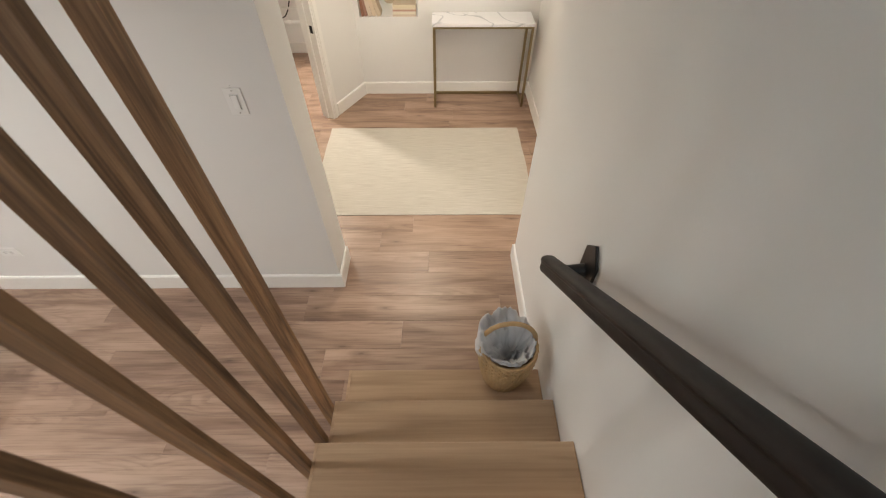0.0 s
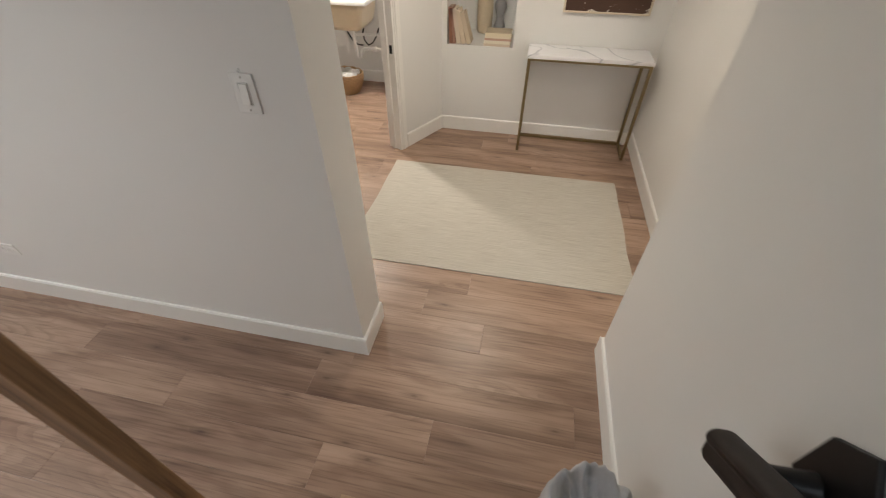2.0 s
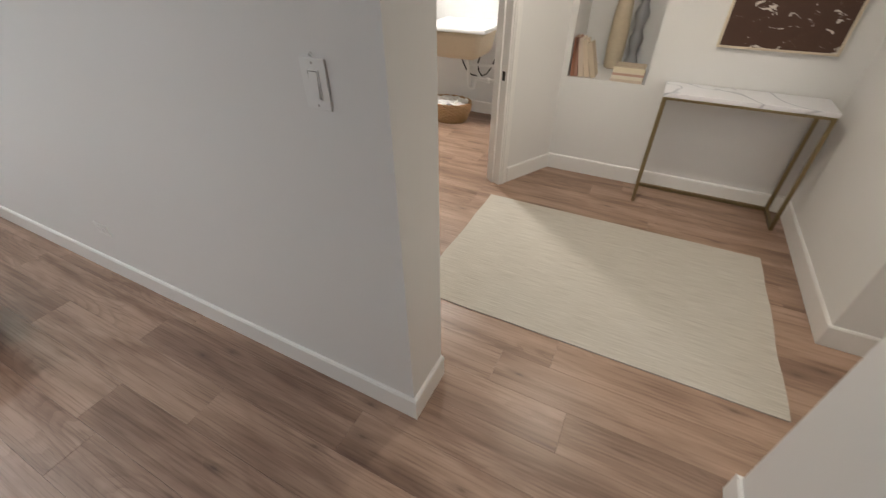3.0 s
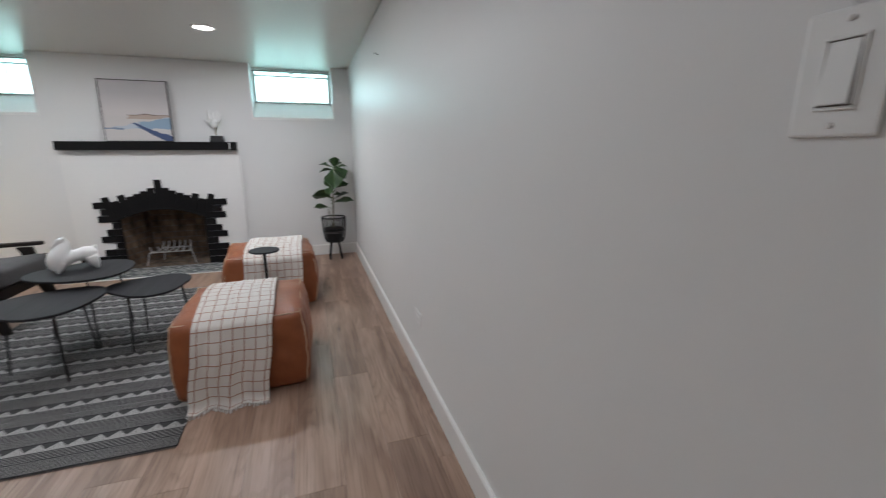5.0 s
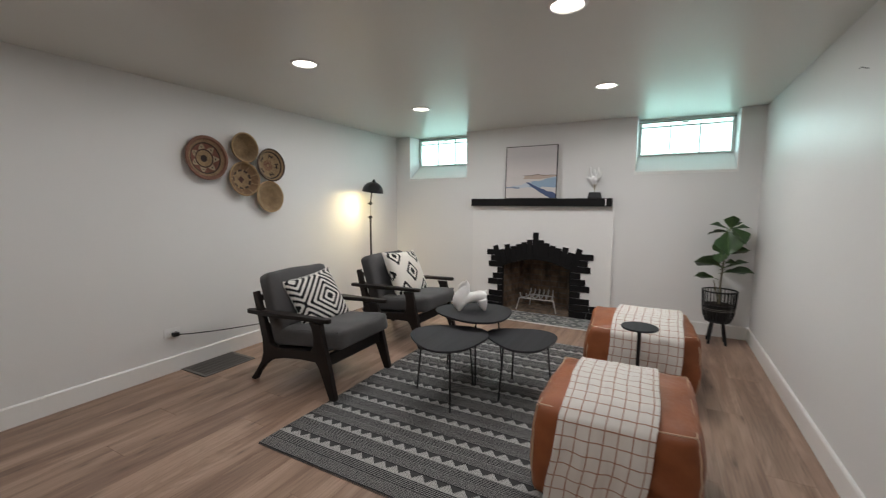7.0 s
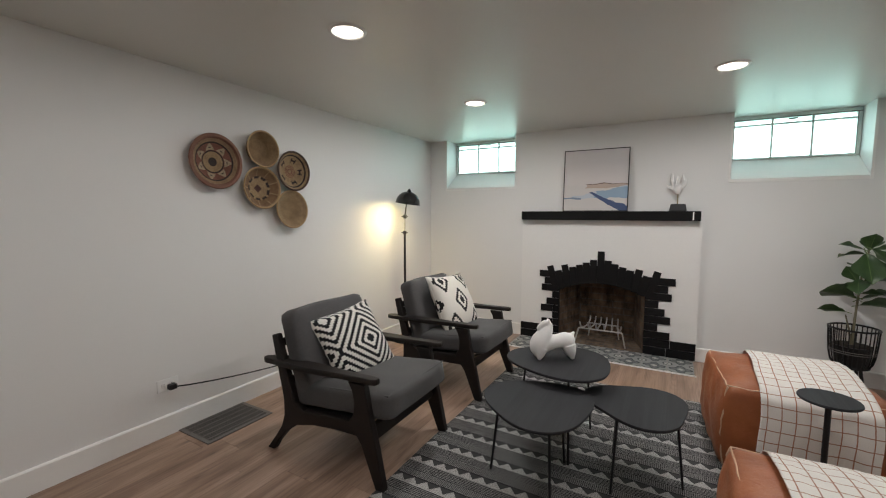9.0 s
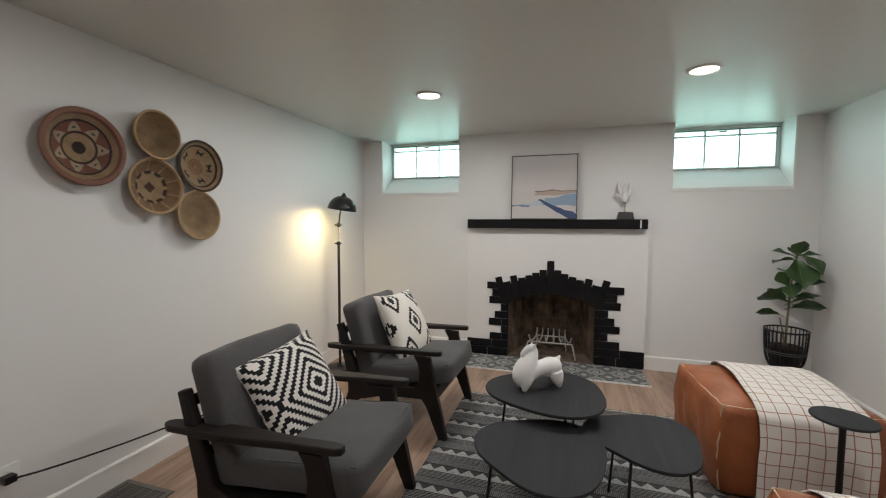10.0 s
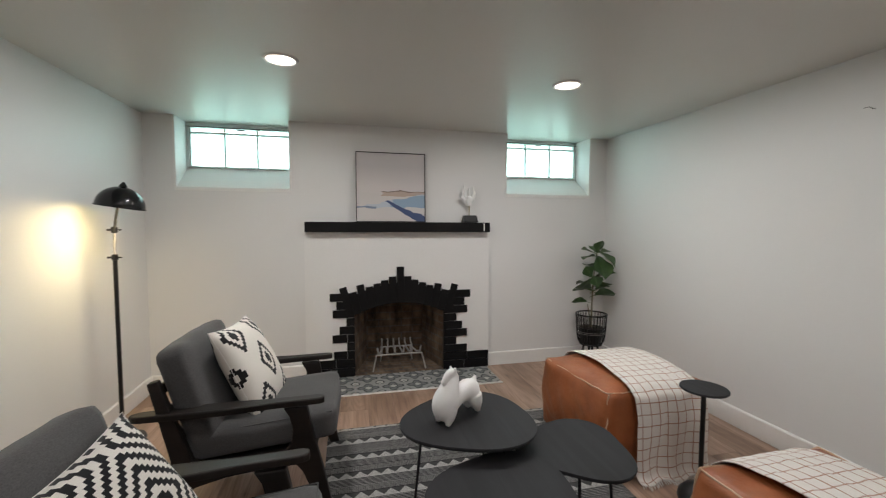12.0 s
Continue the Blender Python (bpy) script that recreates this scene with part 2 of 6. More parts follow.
M_BULB = emissive("bulb", (1.0, 0.79, 0.40), 95.0)
M_SINK = plain("almond_plastic", (0.60, 0.50, 0.36), 0.4, var=0.05)
M_STEM = plain("stem", (0.17, 0.15, 0.095), 0.7, var=0.3, scale=60)
M_SOIL = plain("soil", (0.03, 0.022, 0.016), 0.95, var=0.5, scale=80, bump_s=1.0)
M_LAWN = plain("lawn_grass", (0.12, 0.26, 0.06), 0.9, var=0.4, scale=12)


def leather():
    m, nt, b = nodes_of("caramel_leather")
    v = coords(nt)
    big = noise_of(nt, v, 5, 4, 0.6)
    cr = noise_of(nt, v, 26, 5, 0.6, 1.2)
    fine = add(nt, "TexVoronoi", Scale=260)
    nt.links.new(v, fine.inputs["Vector"])
    c = ramp(nt, big, [(0.25, (0.21, 0.062, 0.021)), (0.55, (0.31, 0.095, 0.033)), (0.8, (0.39, 0.135, 0.05))])
    nt.links.new(c, b.inputs["Base Color"])
    nt.links.new(math_node(nt, "MULTIPLY_ADD", cr, 0.25, 0.32), b.inputs["Roughness"])
    h = math_node(nt, "MULTIPLY_ADD", fine.outputs["Distance"], 0.15, cr)
    bump(nt, b, h, 0.35, 0.006)
    return m


M_LEATHER = leather()
M_WELT = plain("welt_leather", (0.58, 0.40, 0.27), 0.65, var=0.3, scale=120)


def uv_pattern(name, build, rough=0.95, relief=0.25, sheen=0.1):
    """A woven pattern: build(nt, u, v) returns the colour from the cloth's own metres."""
    m, nt, b = nodes_of(name)
    tc = nt.nodes.new("ShaderNodeTexCoord")
    sp = nt.nodes.new("ShaderNodeSeparateXYZ")
    nt.links.new(tc.outputs["UV"], sp.inputs[0])
    col = build(nt, sp.outputs[0], sp.outputs[1])
    w = noise_of(nt, coords(nt, "UV"), 420, 2)
    col = mix(nt, math_node(nt, "MULTIPLY", w, 0.45), col, (0.02, 0.02, 0.02), "MULTIPLY") if relief < 0 else mix(nt, 0.35, col, ramp(nt, w, [(0.3, (0.55, 0.55, 0.55)), (0.7, (1, 1, 1))]), "MULTIPLY")
    nt.links.new(col, b.inputs["Base Color"])
    b.inputs["Roughness"].default_value = rough
    b.inputs["Specular IOR Level"].default_value = 0.2
    b.inputs["Sheen Weight"].default_value = sheen
    bump(nt, b, w, abs(relief), 0.002)
    return m


def throw_colour(nt, u, v):
    """Off-white cloth with a grid of rust lines."""
    def line(x, period, width):
        f = math_node(nt, "FRACT", math_node(nt, "DIVIDE", x, period))
        return math_node(nt, "LESS_THAN", math_node(nt, "ABSOLUTE", math_node(nt, "SUBTRACT", f, 0.5)), width / period / 2)
    k = math_node(nt, "MAXIMUM", line(u, 0.052, 0.0042), line(v, 0.056, 0.0042))
    return mix(nt, k, (0.76, 0.72, 0.675), (0.38, 0.19, 0.125))


M_THROW = uv_pattern("checked_throw", throw_colour)


def kilim_colour(nt, u, v):
    """Bands across the rug: hatch, pinstripes and a row of small triangles."""
    d = math_node(nt, "SUBTRACT", 2.315, u)
    f = math_node(nt, "FRACT", math_node(nt, "DIVIDE", math_node(nt, "ADD", d, 0.142), 0.166))
    pin = math_node(nt, "GREATER_THAN", math_node(nt, "FRACT", math_node(nt, "MULTIPLY", d, 98.0)), 0.62)
    def slant(k):
        return math_node(nt, "GREATER_THAN", math_node(nt, "FRACT", math_node(nt, "MULTIPLY", math_node(nt, "MULTIPLY_ADD", v, k, d), 58.0)), 0.5)
    hatch = math_node(nt, "ABSOLUTE", math_node(nt, "SUBTRACT", slant(1.0), slant(-1.0)))
    saw = math_node(nt, "ABSOLUTE", math_node(nt, "MULTIPLY_ADD", math_node(nt, "FRACT", math_node(nt, "MULTIPLY", v, 13.9)), 2.0, -1.0))
    tri_h = math_node(nt, "DIVIDE", math_node(nt, "SUBTRACT", f, 0.72), 0.24)
    tri = math_node(nt, "LESS_THAN", tri_h, math_node(nt, "SUBTRACT", 1.0, saw))
    weft = math_node(nt, "GREATER_THAN", math_node(nt, "FRACT", math_node(nt, "MULTIPLY", d, 130.0)), 0.72)
    light, dark = (0.47, 0.46, 0.445), (0.012, 0.012, 0.014)
    c_h = mix(nt, hatch, (0.235, 0.23, 0.225), (0.020, 0.020, 0.022))
    c_p = mix(nt, pin, dark, (0.27, 0.266, 0.26))
    c_t = mix(nt, tri, (0.045, 0.045, 0.046), mix(nt, weft, light, (0.16, 0.155, 0.15)))
    c = mix(nt, math_node(nt, "GREATER_THAN", f, 0.29), c_h, c_p)
    c = mix(nt, math_node(nt, "GREATER_THAN", f, 0.655), c, c_t)
    c = mix(nt, math_node(nt, "GREATER_THAN", f, 0.965), c, dark)
    return mix(nt, math_node(nt, "LESS_THAN", d, 0.07), c, c_h)


M_KILIM = uv_pattern("kilim", kilim_colour)


def natural_colour(nt, u, v):
    s = nt.nodes.new("ShaderNodeCombineXYZ")
    nt.links.new(math_node(nt, "MULTIPLY", u, 6.0), s.inputs[0])
    nt.links.new(math_node(nt, "MULTIPLY", v, 190.0), s.inputs[1])
    n = noise_of(nt, s.outputs[0], 1.0, 3)
    k = math_node(nt, "FRACT", math_node(nt, "MULTIPLY", v, 70.0))
    c = ramp(nt, n, [(0.3, (0.48, 0.445, 0.39)), (0.55, (0.61, 0.575, 0.515)), (0.75, (0.68, 0.65, 0.59))])
    return mix(nt, math_node(nt, "MULTIPLY", k, 0.25), c, (0.40, 0.35, 0.27))


M_NATURAL = uv_pattern("natural_rug", natural_colour)


def stepped(nt, x, q):
    return math_node(nt, "DIVIDE", math_node(nt, "FLOOR", math_node(nt, "MULTIPLY", math_node(nt, "ABSOLUTE", x), q)), q)


def zigzag_colour(nt, u, v):
    """Concentric stepped diamonds."""
    def fold(x, off, per=0.37):
        return math_node(nt, "MULTIPLY", math_node(nt, "SUBTRACT", math_node(nt, "FRACT", math_node(nt, "DIVIDE", math_node(nt, "ADD", x, off + per / 2), per)), 0.5), per)
    d = math_node(nt, "ADD", stepped(nt, fold(u, 0.06, 0.425), 80.0), stepped(nt, fold(v, 0.02, 0.400), 80.0))
    k = math_node(nt, "LESS_THAN", math_node(nt, "FRACT", math_node(nt, "MULTIPLY_ADD", d, 20.0, 0.12)), 0.5)
    return mix(nt, k, (0.72, 0.69, 0.64), (0.012, 0.012, 0.014))


def diamonds_colour(nt, u, v):
    """Scattered stepped diamonds on cream."""
    def cell(x, per):
        return math_node(nt, "MULTIPLY", math_node(nt, "SUBTRACT", math_node(nt, "FRACT", math_node(nt, "ADD", math_node(nt, "DIVIDE", x, per), 0.5)), 0.5), per)
    def ring(a, b):
        d = math_node(nt, "ADD", stepped(nt, a, 75.0), stepped(nt, math_node(nt, "MULTIPLY", b, 0.8), 75.0))
        inside = math_node(nt, "LESS_THAN", d, 0.073)
        hole = math_node(nt, "LESS_THAN", d, 0.046)
        dot = math_node(nt, "LESS_THAN", d, 0.0145)
        return math_node(nt, "ADD", math_node(nt, "SUBTRACT", inside, hole), dot)
    k = math_node(nt, "MAXIMUM", ring(cell(u, 0.29), cell(v, 0.37)), ring(cell(math_node(nt, "ADD", u, 0.145), 0.29), cell(math_node(nt, "ADD", v, 0.185), 0.37)))
    return mix(nt, math_node(nt, "MINIMUM", k, 1.0), (0.72, 0.68, 0.62), (0.015, 0.014, 0.015))


M_ZIGZAG = uv_pattern("zigzag_pillow", zigzag_colour)
M_DIAMOND = uv_pattern("diamond_pillow", diamonds_colour)


def tile_colour(nt, u, v):
    """Encaustic tile: rings, petals and small stars in greys."""
    def cell(x, off):
        return math_node(nt, "SUBTRACT", math_node(nt, "FRACT", math_node(nt, "ADD", math_node(nt, "DIVIDE", x, 0.20), off)), 0.5)
    def length(a, b):
        return math_node(nt, "SQRT", math_node(nt, "ADD", math_node(nt, "MULTIPLY", a, a), math_node(nt, "MULTIPLY", b, b)))
    def band(x, lo, hi):
        return math_node(nt, "MULTIPLY", math_node(nt, "GREATER_THAN", x, lo), math_node(nt, "LESS_THAN", x, hi))
    a, b = cell(u, 0.0), cell(v, 0.0)
    a2, b2 = cell(u, 0.5), cell(v, 0.5)
    r1, r2 = length(a, b), length(a2, b2)
    dia = math_node(nt, "ADD", math_node(nt, "ABSOLUTE", a), math_node(nt, "ABSOLUTE", b))
    c2 = math_node(nt, "DIVIDE", math_node(nt, "SUBTRACT", math_node(nt, "MULTIPLY", a, a), math_node(nt, "MULTIPLY", b, b)), math_node(nt, "ADD", math_node(nt, "MULTIPLY", r1, r1), 1e-4))
    petal = math_node(nt, "SUBTRACT", r1, math_node(nt, "MULTIPLY_ADD", math_node(nt, "MULTIPLY", c2, c2), 0.17, 0.24))
    dark, mid, pale = (0.045, 0.05, 0.055), (0.17, 0.18, 0.185), (0.50, 0.50, 0.47)
    c = mix(nt, math_node(nt, "LESS_THAN", petal, 0.0), (0.33, 0.335, 0.325), mid)
    c = mix(nt, band(petal, -0.035, 0.03), c, dark)
    c = mix(nt, math_node(nt, "LESS_THAN", dia, 0.20), c, dark)
    c = mix(nt, math_node(nt, "LESS_THAN", dia, 0.155), c, pale)
    c = mix(nt, math_node(nt, "LESS_THAN", r2, 0.20), c, dark)
    c = mix(nt, math_node(nt, "LESS_THAN", r2, 0.15), c, pale)
    return mix(nt, math_node(nt, "LESS_THAN", r2, 0.05), c, mid)


M_TILE = uv_pattern("patterned_tile", tile_colour, rough=0.55, relief=0.1, sheen=0.0)


def soot():
    """Old firebrick under soot: courses, then dark streaks."""
    m, nt, b = nodes_of("sooty_firebrick")
    v = coords(nt, "UV")
    br = add(nt, "TexBrick", Scale=1.0, Mortar_Size=0.006, Brick_Width=0.22, Row_Height=0.068)
    br.inputs["Color1"].default_value, br.inputs["Color2"].default_value = (0.30, 0.20, 0.13, 1), (0.20, 0.135, 0.09, 1)
    br.inputs["Mortar"].default_value = (0.24, 0.21, 0.18, 1)
    nt.links.new(v, br.inputs["Vector"])
    n = noise_of(nt, coords(nt, "UV", (1.0, 0.5, 1)), 7, 5, 0.7)
    k = ramp(nt, n, [(0.35, (0.12, 0.12, 0.12)), (0.7, (1, 1, 1))])
    c = mix(nt, 1.0, br.outputs[0], k, "MULTIPLY")
    nt.links.new(c, b.inputs["Base Color"])
    b.inputs["Roughness"].default_value = 0.9
    bump(nt, b, n, 0.5, 0.01)
    return m


M_SOOT = soot()


def marble():
    m, nt, b = nodes_of("white_marble")
    v = coords(nt, "Object")
    n1 = noise_of(nt, v, 1.5, 3, 0.45, 0.9)
    vein = ramp(nt, n1, [(0.482, (0.80, 0.80, 0.83)), (0.497, (0.40, 0.41, 0.47)), (0.510, (0.80, 0.80, 0.83))])
    n2 = noise_of(nt, v, 6, 4, 0.6, 0.8)
    c = mix(nt, math_node(nt, "MULTIPLY", n2, 0.3), vein, (0.68, 0.67, 0.69))
    nt.links.new(c, b.inputs["Base Color"])
    b.inputs["Roughness"].default_value = 0.3
    return m


M_MARBLE = marble()


def leaf_mat():
    m, nt, b = nodes_of("fig_leaf")
    v = coords(nt, "Object")
    n = noise_of(nt, v, 18, 3)
    tc = nt.nodes.new("ShaderNodeTexCoord")
    sp = nt.nodes.new("ShaderNodeSeparateXYZ")
    nt.links.new(tc.outputs["UV"], sp.inputs[0])
    midrib = math_node(nt, "LESS_THAN", math_node(nt, "ABSOLUTE", sp.outputs[0]), 0.022)
    side = math_node(nt, "LESS_THAN", math_node(nt, "FRACT", math_node(nt, "MULTIPLY", math_node(nt, "SUBTRACT", sp.outputs[1], math_node(nt, "ABSOLUTE", sp.outputs[0])), 7.0)), 0.10)
    c = ramp(nt, n, [(0.3, (0.020, 0.050, 0.014)), (0.7, (0.042, 0.090, 0.025))])
    c = mix(nt, math_node(nt, "MULTIPLY", math_node(nt, "MAXIMUM", midrib, math_node(nt, "MULTIPLY", side, 0.4)), 0.6), c, (0.16, 0.24, 0.08))
    nt.links.new(c, b.inputs["Base Color"])
    b.inputs["Roughness"].default_value = 0.42
    bump(nt, b, n, 0.4, 0.004)
    return m


M_LEAF = leaf_mat()


def basket_mat(name, rings):
    """Coiled basketry: rings of colour by the distance from the middle (stops), with coils and stitches."""
    m, nt, b = nodes_of(name)
    tc = nt.nodes.new("ShaderNodeTexCoord")
    sp = nt.nodes.new("ShaderNodeSeparateXYZ")
    nt.links.new(tc.outputs["UV"], sp.inputs[0])
    ang, rad = sp.outputs[0], sp.outputs[1]
    c = rings(nt, ang, rad)
    n = noise_of(nt, coords(nt, "UV", (60, 30, 1)), 3.0, 3)
    coil = math_node(nt, "SINE", math_node(nt, "MULTIPLY", rad, 165.0))
    c = mix(nt, 0.75, c, ramp(nt, math_node(nt, "MULTIPLY_ADD", coil, 0.16, n), [(0.2, (0.35, 0.33, 0.30)), (0.7, (1, 1, 1))]), "MULTIPLY")
    blotch = noise_of(nt, coords(nt, "Object"), 17.0, 4, 0.65)
    c = mix(nt, 0.8, c, ramp(nt, blotch, [(0.32, (0.62, 0.58, 0.55)), (0.60, (1, 1, 1))]), "MULTIPLY")
    nt.links.new(c, b.inputs["Base Color"])
    b.inputs["Roughness"].default_value = 0.75
    bump(nt, b, coil, 0.5, 0.004)
    return m


STRAW, STRAW2, RUST, DARKB = (0.40, 0.28, 0.155), (0.31, 0.205, 0.105), (0.24, 0.085, 0.052), (0.036, 0.022, 0.019)


def rings_big(nt, a, r):
    c = ramp(nt, r, [(0.0, DARKB), (0.17, STRAW), (0.40, DARKB), (0.45, (0.225, 0.090, 0.060)), (0.72, DARKB), (0.77, (0.35, 0.235, 0.135)), (0.90, (0.21, 0.095, 0.062))], True)
    saw = math_node(nt, "ABSOLUTE", math_node(nt, "MULTIPLY_ADD", math_node(nt, "FRACT", math_node(nt, "MULTIPLY", a, 7.0)), 2.0, -1.0))
    tri = math_node(nt, "MULTIPLY", math_node(nt, "LESS_THAN", saw, math_node(nt, "DIVIDE", math_node(nt, "SUBTRACT", 0.74, r), 0.32)), math_node(nt, "MULTIPLY", math_node(nt, "GREATER_THAN", r, 0.47), math_node(nt, "LESS_THAN", r, 0.71)))
    speck = math_node(nt, "MULTIPLY", math_node(nt, "LESS_THAN", math_node(nt, "ABSOLUTE", math_node(nt, "SUBTRACT", r, 0.56)), 0.02), math_node(nt, "LESS_THAN", saw, 0.18))
    return mix(nt, speck, mix(nt, tri, c, (0.47, 0.38, 0.26)), DARKB)


def rings_plain(nt, a, r):
    return ramp(nt, r, [(0.0, STRAW), (0.5, STRAW2), (0.75, STRAW), (1.0, STRAW)])


def rings_star(nt, a, r):
    saw = math_node(nt, "ABSOLUTE", math_node(nt, "MULTIPLY_ADD", math_node(nt, "FRACT", math_node(nt, "MULTIPLY", a, 9.0)), 2.0, -1.0))
    star = math_node(nt, "LESS_THAN", r, math_node(nt, "MULTIPLY_ADD", math_node(nt, "SUBTRACT", 1.0, saw), 0.22, 0.42))
    c = mix(nt, star, ramp(nt, r, [(0.0, (0.22, 0.125, 0.06)), (0.62, (0.25, 0.145, 0.07)), (0.93, STRAW)], True), STRAW)
    ray = math_node(nt, "MULTIPLY", math_node(nt, "GREATER_THAN", saw, 0.9), math_node(nt, "GREATER_THAN", r, 0.4))
    c = mix(nt, ray, c, STRAW)
    rim = math_node(nt, "MULTIPLY", math_node(nt, "GREATER_THAN", saw, 0.35), math_node(nt, "MULTIPLY", math_node(nt, "GREATER_THAN", r, 0.50), math_node(nt, "LESS_THAN", r, 0.60)))
    c = mix(nt, rim, c, DARKB)
    turn = math_node(nt, "MULTIPLY", a, 2 * math.pi)
    square = math_node(nt, "MULTIPLY", r, math_node(nt, "ADD", math_node(nt, "ABSOLUTE", math_node(nt, "COSINE", turn)), math_node(nt, "ABSOLUTE", math_node(nt, "SINE", turn))))
    return mix(nt, math_node(nt, "LESS_THAN", square, 0.215), c, (0.085, 0.030, 0.022))


def rings_figures(nt, a, r):
    c = ramp(nt, r, [(0.0, STRAW), (0.10, RUST), (0.16, STRAW), (0.20, RUST), (0.24, STRAW), (0.28, RUST), (0.32, STRAW), (0.80, DARKB), (0.86, STRAW), (0.95, DARKB)], True)
    f = math_node(nt, "FRACT", math_node(nt, "MULTIPLY", a, 5.0))
    body = math_node(nt, "MULTIPLY", math_node(nt, "LESS_THAN", math_node(nt, "ABSOLUTE", math_node(nt, "SUBTRACT", f, 0.5)), 0.2), math_node(nt, "LESS_THAN", math_node(nt, "ABSOLUTE", math_node(nt, "SUBTRACT", r, 0.60)), 0.045))
    leg = math_node(nt, "MULTIPLY", math_node(nt, "LESS_THAN", math_node(nt, "ABSOLUTE", math_node(nt, "SUBTRACT", math_node(nt, "ABSOLUTE", math_node(nt, "SUBTRACT", f, 0.5)), 0.15)), 0.035), math_node(nt, "LESS_THAN", math_node(nt, "ABSOLUTE", math_node(nt, "SUBTRACT", r, 0.60)), 0.11))
    return mix(nt, math_node(nt, "MAXIMUM", body, leg), c, DARKB)


M_B1, M_B2, M_B3, M_B4 = basket_mat("coiled_rust", rings_big), basket_mat("coiled_straw", rings_plain), basket_mat("coiled_figures", rings_figures), basket_mat("coiled_star", rings_star)


def seascape():
    """Abstract coast: pale sky, sand bands and a blue inlet."""
    m, nt, b = nodes_of("seascape_paint")
    tc = nt.nodes.new("ShaderNodeTexCoord")
    sp = nt.nodes.new("ShaderNodeSeparateXYZ")
    nt.links.new(tc.outputs["UV"], sp.inputs[0])
    u, v = sp.outputs[0], sp.outputs[1]
    w = math_node(nt, "MULTIPLY_ADD", noise_of(nt, coords(nt, "UV", (2.5, 6, 1)), 2.0, 4), 0.10, -0.05)
    vv = math_node(nt, "ADD", v, w)
    slope = math_node(nt, "MULTIPLY_ADD", u, 0.10, vv)
    sky = ramp(nt, vv, [(0.0, (0.58, 0.54, 0.52)), (0.5, (0.62, 0.58, 0.57)), (0.8, (0.54, 0.515, 0.52)), (1.0, (0.60, 0.575, 0.58))])
    def both(p, q):
        return math_node(nt, "MULTIPLY", p, q)
    def below(x, y):
        return math_node(nt, "LESS_THAN", x, y)
    def above(x, y):
        return math_node(nt, "GREATER_THAN", x, y)
    c = mix(nt, below(slope, 0.43), sky, (0.60, 0.565, 0.55))
    strip = both(below(vv, 0.445), both(above(vv, 0.375), above(math_node(nt, "MULTIPLY_ADD", w, 3.0, u), 0.36)))
    c = mix(nt, strip, c, (0.47, 0.37, 0.31))
    c = mix(nt, both(strip, above(vv, 0.432)), c, (0.17, 0.12, 0.10))
    # the inlet: pale to the left, deeper blue to the right
    far = math_node(nt, "MULTIPLY_ADD", u, 0.20, 0.205)
    c = mix(nt, both(below(vv, far), above(vv, 0.20)), c, (0.49, 0.535, 0.60))
    c = mix(nt, both(both(below(vv, math_node(nt, "MINIMUM", far, 0.375)), above(vv, 0.20)), above(math_node(nt, "MULTIPLY_ADD", w, 4.0, u), 0.46)), c, (0.27, 0.375, 0.50))
    diag = math_node(nt, "ABSOLUTE", math_node(nt, "SUBTRACT", vv, math_node(nt, "SUBTRACT", 0.50, math_node(nt, "MULTIPLY", u, 0.50))))
    c = mix(nt, both(below(diag, math_node(nt, "MULTIPLY_ADD", u, 0.11, -0.035)), below(vv, 0.29)), c, (0.055, 0.085, 0.185))
    c = mix(nt, both(below(u, 0.28), below(math_node(nt, "ABSOLUTE", math_node(nt, "SUBTRACT", vv, 0.205)), 0.013)), c, (0.20, 0.25, 0.34))
    nt.links.new(c, b.inputs["Base Color"])
    b.inputs["Roughness"].default_value = 0.7
    bump(nt, b, noise_of(nt, coords(nt, "UV"), 60, 3), 0.3, 0.002)
    return m


M_SEA = seascape()
M_RIM_RUST, M_RIM_STRAW, M_RIM_DARK = (plain("rim_" + k, c, 0.75, var=0.35, scale=110, bump_s=0.7) for k, c in (("rust", (0.21, 0.10, 0.066)), ("straw", (0.42, 0.28, 0.14)), ("dark", (0.08, 0.045, 0.032))))


def dark_art():
    m, nt, b = nodes_of("brown_abstract_paint")
    n = noise_of(nt, coords(nt, "UV", (9, 14, 1)), 1.0, 4, 0.6, 1.5)
    c = ramp(nt, n, [(0.0, (0.055, 0.025, 0.016)), (0.60, (0.07, 0.032, 0.02)), (0.63, (0.62, 0.58, 0.52)), (0.80, (0.7, 0.66, 0.6))])
    nt.links.new(c, b.inputs["Base Color"])
    b.inputs["Roughness"].default_value = 0.6
    return m


M_ART = dark_art()
M_BACKDROP = emissive("hazy_daylight", (0.80, 1.0, 0.97), 3.4)

# ---- mesh helpers ----
def box(bm, x0, x1, y0, y1, z0, z1):
    vs = [bm.verts.new((x, y, z)) for z in (z0, z1) for x, y in ((x0, y0), (x1, y0), (x1, y1), (x0, y1))]
    for f in ((3, 2, 1, 0), (4, 5, 6, 7), (0, 1, 5, 4), (1, 2, 6, 5), (2, 3, 7, 6), (3, 0, 4, 7)):
        bm.faces.new([vs[i] for i in f])
    return vs


